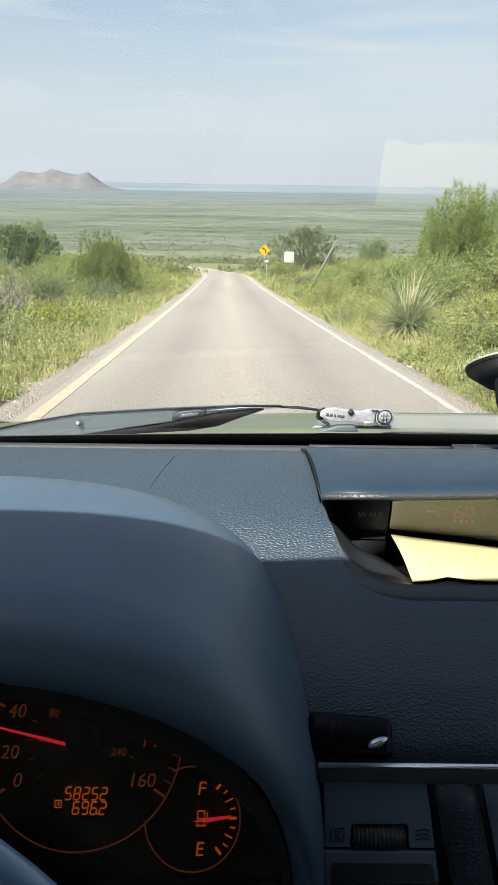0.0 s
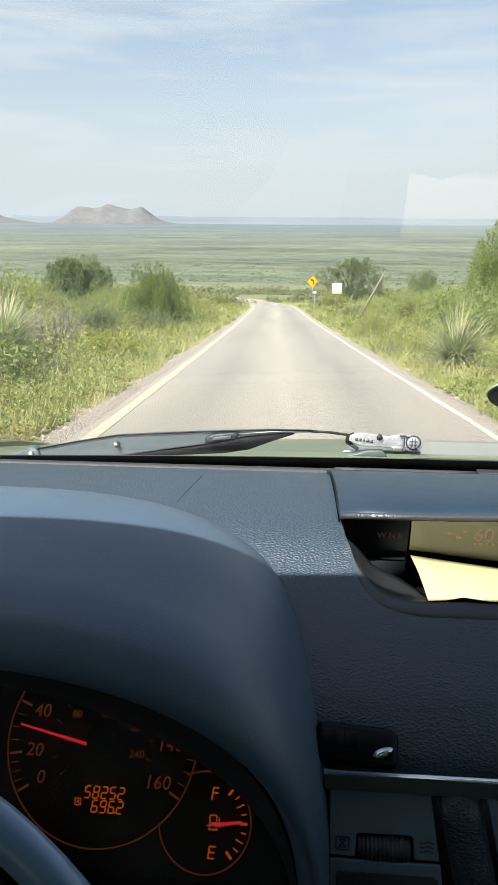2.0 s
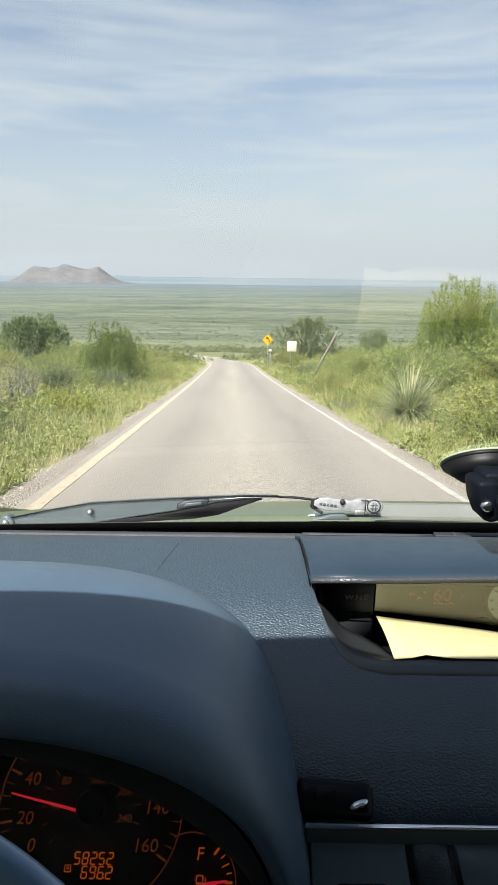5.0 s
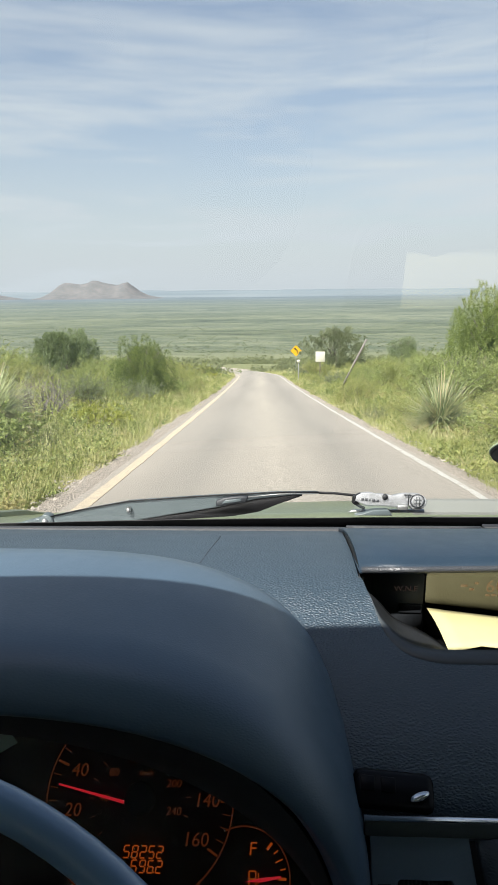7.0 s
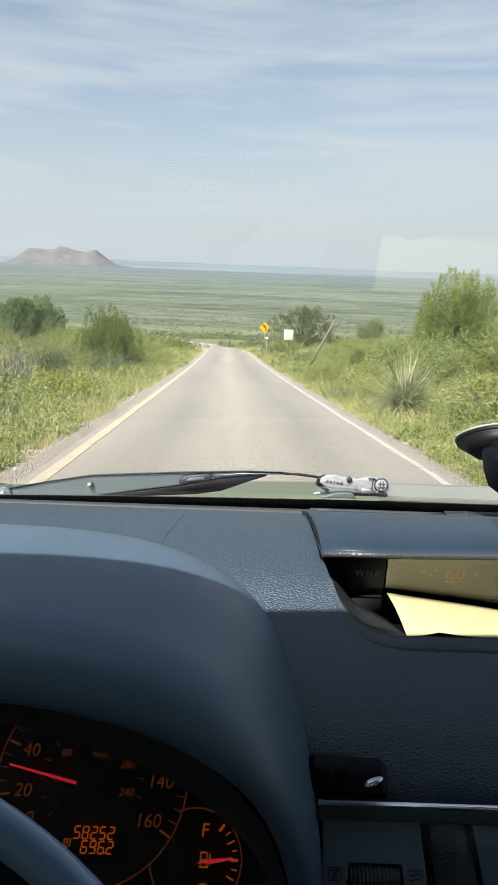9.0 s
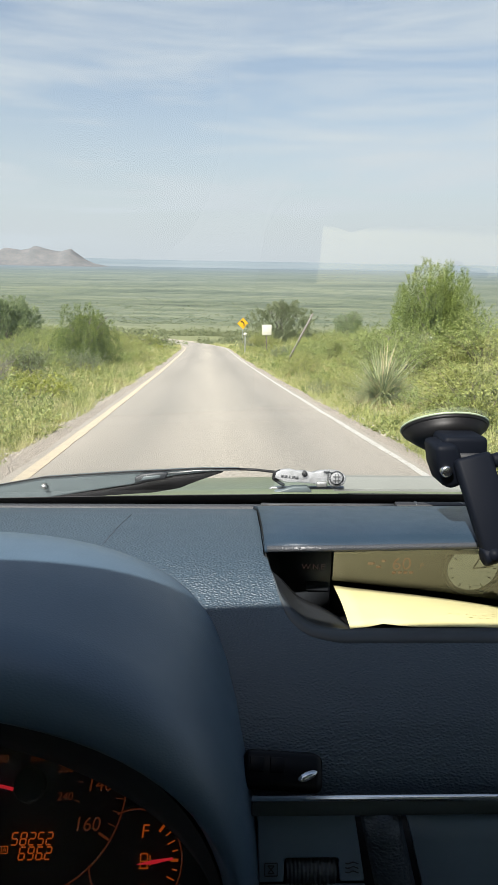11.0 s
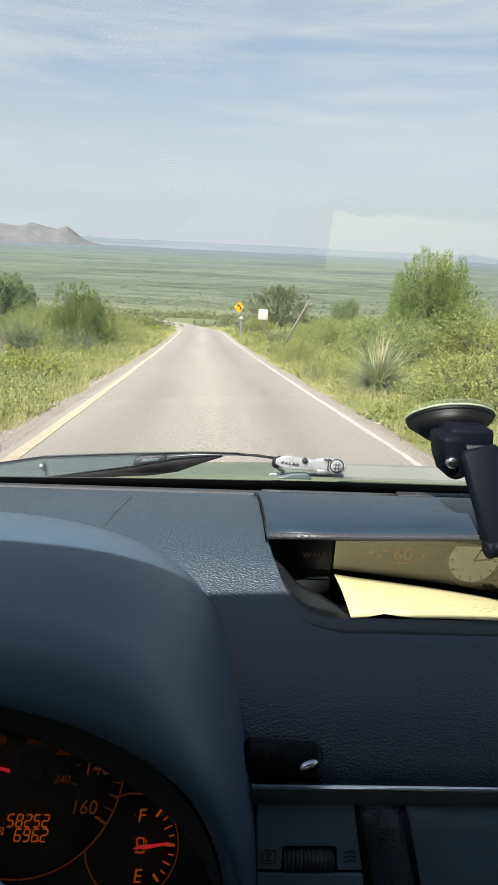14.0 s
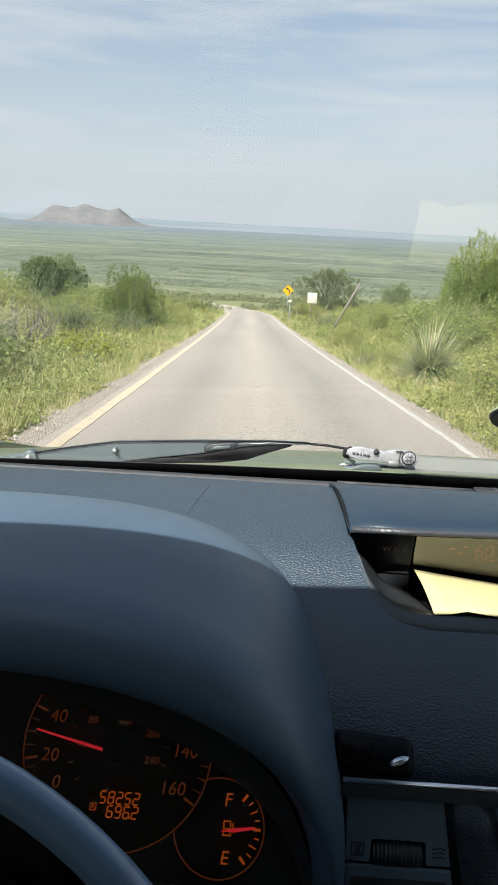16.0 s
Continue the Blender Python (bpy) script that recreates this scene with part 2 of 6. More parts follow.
M_YELLOW = make_line("faded yellow line", (0.57, 0.48, 0.345), 0.37)
M_WHITE = make_line("worn white line", (0.53, 0.515, 0.47), 0.39)


def make_gravel():
    m = Mat("pale gravel", (0.45, 0.42, 0.37), 0.95)
    m.color(m.ramp(m.voronoi(55), [(0.05, (0.58, 0.52, 0.44)), (0.40, (0.43, 0.38, 0.315)), (0.80, (0.22, 0.19, 0.155))]))
    m.bump(m.voronoi(55), 1.0, 0.02)
    m.bump(m.noise(9, 4), 0.8, 0.03)
    return m.m


M_GRAVEL = make_gravel()
M_STONE = Mat("gravel stone", (0.48, 0.45, 0.40), 0.9)
M_STONE.color(M_STONE.mix(M_STONE.island(), (0.26, 0.235, 0.20), (0.52, 0.48, 0.42)))
M_STONE = M_STONE.m


def make_ground():
    """Grass and scrub country: soil and green near, straw bands, painted cloud shade and haze on the plain."""
    m = Mat("scrub ground", (0.2, 0.2, 0.1), 0.95)
    near = m.ramp(m.noise(2.2, 8, 0.7), [(0.32, (0.085, 0.100, 0.038)), (0.5, (0.180, 0.195, 0.080)), (0.70, (0.300, 0.280, 0.150))])
    plain = m.ramp(m.noise(0.011, 9, 0.68, (0.45, 1, 1), 0.4), [(0.30, (0.082, 0.097, 0.060)), (0.46, (0.125, 0.144, 0.088)), (0.60, (0.163, 0.179, 0.115)), (0.76, (0.222, 0.230, 0.158))])
    dots = m.ramp(m.noise(0.30, 6, 0.72, (0.55, 1, 1)), [(0.38, (0.52, 0.60, 0.56)), (0.50, (1, 1, 1))])
    few = m.ramp(m.noise(0.017, 5, 0.6, (0.6, 1, 1)), [(0.40, (0, 0, 0)), (0.56, (1, 1, 1))])
    speck = m.mix(few, (1.0, 1.0, 1.0), dots)
    thickets = m.ramp(m.noise(0.055, 5, 0.7, (0.8, 1, 1)), [(0.40, (0.55, 0.63, 0.58)), (0.48, (1, 1, 1)), (0.60, (1.10, 1.09, 1.06))])
    speck = m.mix(1.0, speck, thickets, "MULTIPLY")
    # long streaks painted across the plain: bluish cloud shade and pale dry pans
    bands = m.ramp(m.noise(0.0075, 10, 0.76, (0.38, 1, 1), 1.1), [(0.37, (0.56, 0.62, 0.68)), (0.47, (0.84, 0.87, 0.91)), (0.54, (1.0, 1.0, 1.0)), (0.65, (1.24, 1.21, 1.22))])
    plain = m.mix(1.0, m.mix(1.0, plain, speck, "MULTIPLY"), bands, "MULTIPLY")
    sp = m.n.new("ShaderNodeSeparateXYZ")
    m.l.new(m.tc.outputs["Object"], sp.inputs[0])
    mr = m.n.new("ShaderNodeMapRange")
    mr.inputs["From Min"].default_value, mr.inputs["From Max"].default_value = 60, 260
    m.l.new(sp.outputs["Y"], mr.inputs[0])
    # blue-grey distance haze painted into the grassland's colour, growing with y
    haze_far = m.n.new("ShaderNodeMapRange")
    haze_far.inputs["From Min"].default_value, haze_far.inputs["From Max"].default_value = 500, 3600
    m.l.new(sp.outputs["Y"], haze_far.inputs[0])
    hazed = m.mix(1.0, (0.122, 0.155, 0.170), m.mix(0.30, bands, (1.0, 1.0, 1.0)), "MULTIPLY")
    m.color(m.mix(mr.outputs[0], near, m.mix(haze_far.outputs[0], plain, hazed)))
    m.bump(m.noise(3, 6), 0.6, 0.15)
    return m.m


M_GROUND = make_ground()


def make_leaf(name, dark, light, dry=None, share=0.0, through=0.35):
    """Leaves: diffuse with light shining through, varied leaf by leaf and plant by plant."""
    m = Mat(name, light, 0.6)
    c = m.mix(m.island(), dark, light)
    if dry:
        c = m.mix(m.ramp(m.noise(1.6, 3), [(0.62 - share * 0.3, (0, 0, 0)), (0.72 - share * 0.3, (1, 1, 1))]), c, dry)
    c = m.mix(m.each(), c, m.mix(0.55, c, tuple(0.5 * (a + b) * 1.25 for a, b in zip(dark, light))))
    m.color(c)
    tl = m.n.new("ShaderNodeBsdfTranslucent")
    m.l.new(c, tl.inputs[0])
    mx = m.n.new("ShaderNodeMixShader")
    mx.inputs[0].default_value = through
    m.l.new(m.b.outputs[0], mx.inputs[1])
    m.l.new(tl.outputs[0], mx.inputs[2])
    m.l.new(mx.outputs[0], m.n["Material Output"].inputs[0])
    return m.m


M_JUNIPER = make_leaf("juniper foliage", (0.022, 0.040, 0.011), (0.245, 0.310, 0.062), through=0.05)
M_OAK = make_leaf("dark oak leaves", (0.085, 0.128, 0.048), (0.310, 0.365, 0.180))
M_SAGE = make_leaf("grey-green leaves", (0.115, 0.145, 0.075), (0.300, 0.330, 0.180))
M_SHRUB = make_leaf("shrub leaves", (0.100, 0.125, 0.035), (0.475, 0.500, 0.165), (0.42, 0.34, 0.17), 0.26)
M_SHRUB2 = make_leaf("bright shrub leaves", (0.085, 0.125, 0.035), (0.420, 0.475, 0.165))
M_GOLD = make_leaf("yellow-green flowering leaves", (0.165, 0.195, 0.035), (0.450, 0.460, 0.100))
M_GRASS = make_leaf("grass blades", (0.220, 0.265, 0.080), (0.540, 0.545, 0.220), (0.66, 0.59, 0.33), 0.58)
M_YUCCA = make_leaf("sotol blades", (0.190, 0.250, 0.120), (0.500, 0.525, 0.290))
M_STRAW = make_leaf("dry straw blades", (0.330, 0.280, 0.160), (0.600, 0.530, 0.330))
M_BARK = Mat("grey bark", (0.13, 0.105, 0.085), 0.95)
M_BARK.color(M_BARK.mix(M_BARK.noise(14, 5, 0.6, (1, 1, 0.2)), (0.075, 0.060, 0.050), (0.22, 0.19, 0.165))).bump(M_BARK.noise(30, 4, 0.6, (1, 1, 0.2)), 0.8, 0.01)
M_BARK = M_BARK.m
# distance haze is put into the rock's pale low-contrast greys
M_ROCK = Mat("hazed mountain slopes", (0.30, 0.26, 0.25), 0.95)
M_ROCK.color(M_ROCK.ramp(M_ROCK.noise(0.02, 8, 0.65), [(0.35, (0.112, 0.117, 0.119)), (0.55, (0.142, 0.141, 0.140)), (0.72, (0.166, 0.159, 0.158))])).bump(M_ROCK.noise(0.03, 6, 0.65), 0.5, 8.0)
M_ROCK = M_ROCK.m
# the lowland's blue air haze sits in its base colour
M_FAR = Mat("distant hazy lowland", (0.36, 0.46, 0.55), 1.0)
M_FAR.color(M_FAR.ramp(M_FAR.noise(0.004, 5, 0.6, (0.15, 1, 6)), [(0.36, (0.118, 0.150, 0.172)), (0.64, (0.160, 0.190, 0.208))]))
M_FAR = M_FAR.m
M_SIGN = Mat("yellow sign sheet", (0.70, 0.38, 0.005), 0.45).m
M_SIGNBLACK = Mat("black sign print", (0.015, 0.015, 0.015), 0.5).m
M_STEELGREY = plastic("dark grey print", (0.10, 0.105, 0.11), 0.6)
M_STEEL = Mat("galvanised steel", (0.42, 0.43, 0.42), 0.5, 0.8).m


# ---- mesh helpers ----
EYE0 = Vector((0, 0, EYE))
CAR = Matrix.Translation(EYE0) @ Matrix.Scale(0.878, 4) @ Matrix.Translation(-EYE0)  # car plan to metres
IDENT = Matrix.Identity(4)


def thing(name, label, category, group="", at=(0, 0, 0)):
    ob = new(name)
    ob.location = at
    ob.empty_display_size = 0.1
    return tagged(ob, label, category, group)


def part(name, bm, material, parent=None, label="", m=IDENT, smooth=True, bevel=0.0, thick=0.0, face=None):
    """Links a bmesh as one mesh object under a thing or a part. face: the way in which an open sheet faces."""
    bm.transform(m)
    bmesh.ops.recalc_face_normals(bm, faces=bm.faces)
    if face and sum((f.normal for f in bm.faces), Vector()).dot(Vector(face)) < 0:
        bmesh.ops.reverse_faces(bm, faces=bm.faces)
    me = bpy.data.meshes.new(name)
    bm.to_mesh(me)
    bm.free()
    me.materials.append(material)
    for p in me.polygons:
        p.use_smooth = smooth
    ob = new(name, me)
    if parent:
        ob.parent = parent
        if parent.type == "EMPTY" and parent.location.length > 0:
            ob.matrix_parent_inverse = Matrix.Translation(-parent.location)
    if thick:
        s = ob.modifiers.new("thickness", "SOLIDIFY")
        s.thickness, s.offset = thick, -1
    if bevel:
        b = ob.modifiers.new("edges", "BEVEL")
        b.width, b.segments, b.limit_method, b.angle_limit = bevel, 2, "ANGLE", radians(40)
    return tagged(ob, label)


def car_part(name, bm, material, parent, label="", **more):
    return part(name, bm, material, parent, label, m=CAR, **more)


def loft(rows, close=False):
    bm = bmesh.new()
    vs = [[bm.verts.new(p) for p in r] for r in rows]
    n = len(rows[0])
    for a, b in zip(vs, vs[1:]):
        for i in range(n if close else n - 1):
            j = (i + 1) % n
            bm.faces.new((a[i], a[j], b[j], b[i]))
    return bm


def add_box(bm, centre, size, m=IDENT):
    geo = bmesh.ops.create_cube(bm, size=1.0)
    bmesh.ops.transform(bm, verts=geo["verts"], matrix=m @ Matrix.Translation(centre) @ Matrix.Diagonal((*size, 1)))
    return bm


def box(centre, size, m=IDENT):
    return add_box(bmesh.new(), centre, size, m)


def add_cyl(bm, a, b, r, r2=None, seg=20, cap=True):
    a, b = Vector(a), Vector(b)
    geo = bmesh.ops.create_cone(bm, cap_ends=cap, segments=seg, radius1=r, radius2=r if r2 is None else r2, depth=(b - a).length)
    turn = (b - a).to_track_quat("Z", "Y").to_matrix().to_4x4()
    bmesh.ops.transform(bm, verts=geo["verts"], matrix=Matrix.Translation((a + b) / 2) @ turn)
    return bm


def cyl(a, b, r, r2=None, seg=20):
    return add_cyl(bmesh.new(), a, b, r, r2, seg)


def add_slab(bm, pts, push):
    """A flat outline of 3D points pushed out by a vector."""
    push = Vector(push)
    a = [bm.verts.new(p) for p in pts]
    b = [bm.verts.new(Vector(p) + push) for p in pts]
    bm.faces.new(a)
    bm.faces.new(b[::-1])
    for i in range(len(pts)):
        j = (i + 1) % len(pts)
        bm.faces.new((a[i], b[i], b[j], a[j]))
    return bm


def slab(pts, push):
    return add_slab(bmesh.new(), pts, push)


def tube(points, radius, seg=10, close=False):
    """A round bar along points; radius a number or one for each point."""
    pts = [Vector(p) for p in points]
    rows = []
    for i, p in enumerate(pts):
        a = pts[(i - 1) % len(pts)] if close or i else pts[0]
        b = pts[(i + 1) % len(pts)] if close or i < len(pts) - 1 else pts[-1]
        d = (b - a).normalized()
        side = d.cross(Vector((0.13, 0.21, 0.97))).normalized()
        up = side.cross(d)
        r = radius[i] if isinstance(radius, (list, tuple)) else radius
        rows.append([p + r * (math.cos(k) * side + math.sin(k) * up) for k in np.linspace(0, 2 * math.pi, seg, endpoint=False).tolist()])
    if close:
        rows.append(rows[0])
    bm = loft(rows, close=True)
    if close:
        bmesh.ops.remove_doubles(bm, verts=bm.verts, dist=1e-6)
    else:
        bm.verts.ensure_lookup_table()
        bm.faces.new([bm.verts[i] for i in range(seg)])
        bm.faces.new([bm.verts[len(bm.verts) - seg + i] for i in range(seg)])
    return bm


def smoothstep(a, b, x):
    k = np.clip((x - a) / (b - a), 0, 1)
    return k * k * (3 - 2 * k)


def raw_mesh(name, verts, faces, material, smooth=False):
    me = bpy.data.meshes.new(name)
    me.from_pydata(verts.tolist(), [], faces.tolist())
    me.materials.append(material)
    if smooth:
        for p in me.polygons:
            p.use_smooth = True
    return me


# ---- the land ----
ROAD_X, ROAD_TURN, HALF = 0.27, -0.0345, 1.79
PLAIN = 36.0


def road_x(y):
    """The road's middle: straight ahead, then bending to the left down the slope."""
    return ROAD_X + ROAD_TURN * y - 0.0068 * np.maximum(y - 57, 0) ** 2 + 0.00004 * np.maximum(y - 57, 0) ** 3


def road_z(y):
    y = np.asarray(y, float)
    y = np.where(y < -60, -60 - 160 * (1 - np.exp((np.minimum(y, -60) + 60) / 160)), y)
    return -PLAIN * (1 - np.exp(-y * 0.114 / PLAIN))


RNG = np.random.default_rng(7)
WAVES = [(RNG.normal(0, 1, 2), RNG.uniform(0, 6.28)) for _ in range(10)]


def land_z(x, y):
    x, y = np.asarray(x, float), np.asarray(y, float)
    d = np.abs(x - np.where(y < 140, road_x(np.minimum(y, 140)), -9999)) - HALF
    near = smoothstep(0.45, 7.0, d) * (1 - smoothstep(60, 160, np.abs(y)))
    lump = sum(np.sin(0.16 * (k[0] * x + k[1] * y) + p) for k, p in WAVES) / 10
    far = sum(np.sin(0.006 * (k[0] * x + 2.2 * k[1] * y) + p) for k, p in WAVES) / 10
    return road_z(y) - 0.03 - 0.03 * smoothstep(-0.2, 0.5, d) * (1 - near) + near * (0.62 + 0.40 * lump) + 5.0 * far * smoothstep(250, 900, y)


def build_ground():
    ys = np.concatenate([-np.geomspace(3600, 62, 24), np.linspace(-60, -4, 18), np.linspace(-3, 60, 100), np.geomspace(61, 4600, 120)])
    k = np.linspace(-1, 1, 171)
    xs = np.sinh(k * 7.2) / math.sinh(7.2) * 2600 + k * 14
    X, Y = np.meshgrid(xs, ys)
    Z = land_z(X, Y)
    verts = np.stack([X, Y, Z], -1).reshape(-1, 3)
    n, w = len(ys), len(xs)
    i = np.arange((n - 1) * w).reshape(n - 1, w)[:, :-1].ravel()
    faces = np.stack([i, i + 1, i + w + 1, i + w], -1)
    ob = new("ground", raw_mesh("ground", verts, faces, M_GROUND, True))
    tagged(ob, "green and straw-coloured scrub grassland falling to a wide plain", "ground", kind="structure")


build_ground()


def ribbon(name, offs, lift, material, label, category, y0=-60.0, y1=118.0, step=1.0, wobble=0.0, thick=0.02):
    """A strip along the road between two or more offsets from its middle."""
    ys = np.arange(y0, y1, step)
    rows = []
    for y in ys:
        c = float(road_x(np.array(y)))
        row = []
        for j, o in enumerate(offs):
            side = wobble * (noise.noise((o * 3, y * 0.9, j)) + 0.6 * noise.noise((o, y * 3.1, j))) if j in (0, len(offs) - 1) else 0
            outer = name.startswith("shoulder") and abs(o) == max(abs(q) for q in offs)
            row.append((c + o + side, y, float(road_z(y)) + (-0.045 if outer else -0.003 if name.startswith("shoulder") and j in (0, len(offs) - 1) else lift)))
        rows.append(row)
    ob = part(name, loft(rows), material, None, thick=thick, face=(0, 0, 1), smooth=False)
    return tagged(ob, label, category, kind="structure")


ribbon("road", np.linspace(-HALF - 0.17, HALF + 0.12, 7).tolist(), 0.0, M_ROAD, "narrow worn grey-tan asphalt road running downhill", "road", wobble=0.05)
ribbon("road_line_yellow", [-HALF - 0.078, -HALF + 0.044], 0.005, M_YELLOW, "faded yellow edge line on the asphalt", "road line", wobble=0.012, step=0.25, thick=0.003)
ribbon("road_line_white", [HALF - 0.037, HALF + 0.038], 0.005, M_WHITE, "worn white edge line on the asphalt", "road line", wobble=0.012, step=0.25, thick=0.003)
ribbon("shoulder_left", [-HALF - 0.53, -HALF - 0.31, -HALF - 0.105], 0.006, M_GRAVEL, "strip of loose pale gravel beside the yellow line", "gravel", wobble=0.05, step=0.35)
ribbon("shoulder_right", [HALF + 0.075, HALF + 0.25, HALF + 0.42], 0.006, M_GRAVEL, "narrow strip of pale gravel beside the white line", "gravel", wobble=0.06, step=0.35)


def build_pullout():
    """The gravel lay-by beyond the bend."""
    rows = []
    for y in np.arange(84, 104, 1.0):
        w = 7.5 * math.sin(math.pi * (y - 83.5) / 21) ** 0.6
        c = float(road_x(np.array(y))) + HALF + 0.1
        rows.append([(c + w * k, y, float(road_z(y)) - 0.015 + 0.02 * k) for k in (0, 0.33, 0.66, 1.0)])
    tagged(part("gravel_layby", loft(rows), M_GRAVEL, None, thick=0.05, face=(0, 0, 1)), "bare pale gravel lay-by beside the bend", "lay-by", kind="structure")


build_pullout()


def build_mountain(name, label, cx, cy, peaks, width, depth):
    xs, ys = np.linspace(-width, width, 90), np.linspace(-depth, depth, 40)
    X, Y = np.meshgrid(xs, ys)
    Z = np.interp(X, [p[0] for p in peaks], [p[1] for p in peaks]) * np.exp(-(Y / (depth * 0.45)) ** 2)
    ridges = np.array([[noise.fractal((x / 130, y / 130, cx / 100), 1.0, 2.1, 5) for x in xs] for y in ys])
    Z = 0.80 * Z * (1 + 0.09 * ridges) - 6
    verts = np.stack([X + cx, Y + cy, Z - PLAIN], -1).reshape(-1, 3)
    w = len(xs)
    i = np.arange((len(ys) - 1) * w).reshape(-1, w)[:, :-1].ravel()
    ob = new(name, raw_mesh(name, verts, np.stack([i, i + 1, i + w + 1, i + w], -1), M_ROCK, True))
    tagged(ob, label, "mountain", kind="structure")


build_mountain("backdrop_mountain", "low bare mountain with three summits, haze painted into its grey", -1130, 4150,
               [(-700, 0), (-380, 8), (-310, 24), (-255, 62), (-205, 112), (-172, 130), (-120, 121), (-85, 117), (-35, 124), (-8, 141), (14, 137), (50, 124), (100, 110), (150, 108), (185, 128), (207, 133), (232, 108), (280, 62), (340, 26), (430, 8), (700, 0)], 800, 330)
build_mountain("backdrop_mountain_west", "higher bare mountain far across the plain, haze painted into its grey", -2130, 4100, [(-600, 120), (-250, 190), (-60, 225), (60, 180), (200, 120), (380, 50), (620, 0)], 650, 320)


def build_backdrop():
    rows = []
    for x in np.linspace(-1900, 1900, 90):
        h = 44 + 10 * noise.fractal((x / 600, 3, 0), 1, 2, 4)
        rows.append([(x, 4560, -PLAIN - 6), (x, 4575, -PLAIN + h * 0.6), (x, 4620, -PLAIN + h)])
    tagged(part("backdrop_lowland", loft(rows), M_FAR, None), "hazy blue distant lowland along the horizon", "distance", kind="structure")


build_backdrop()

# ---- the car ----
car = thing("car", "car with charcoal dashboard and olive-silver bonnet on the asphalt road", "car")

PROFILE = [(0.722, 0.911), (0.712, 0.919), (0.66, 0.931), (0.60, 0.939), (0.55, 0.942), (0.52, 0.9415), (0.495, 0.938), (0.475, 0.930),
           (0.45, 0.9205), (0.426, 0.9105), (0.40, 0.897), (0.375, 0.880), (0.357, 0.863), (0.3455, 0.847), (0.340, 0.828)]
PY, PZ = [p[0] for p in PROFILE][::-1], [p[1] for p in PROFILE][::-1]


def pad_z(y):
    return float(np.interp(y, PY, PZ))


def rounded(keys, steps=4):
    """Rows between rows, on smooth curves through all of them."""
    k = np.array(keys)
    out = []
    for i in range(len(k) - 1):
        a, b, c, d = k[max(i - 1, 0)], k[i], k[i + 1], k[min(i + 2, len(k) - 1)]
        if c[0] - b[0] > 0.03:
            out.append(b)
            continue
        for u in np.arange(steps) / steps:
            out.append(b + 0.5 * u * (c - a + u * (2 * a - 5 * b + 4 * c - d + u * (3 * (b - c) + d - a))))
    return [r.tolist() for r in [*out, k[-1]]]


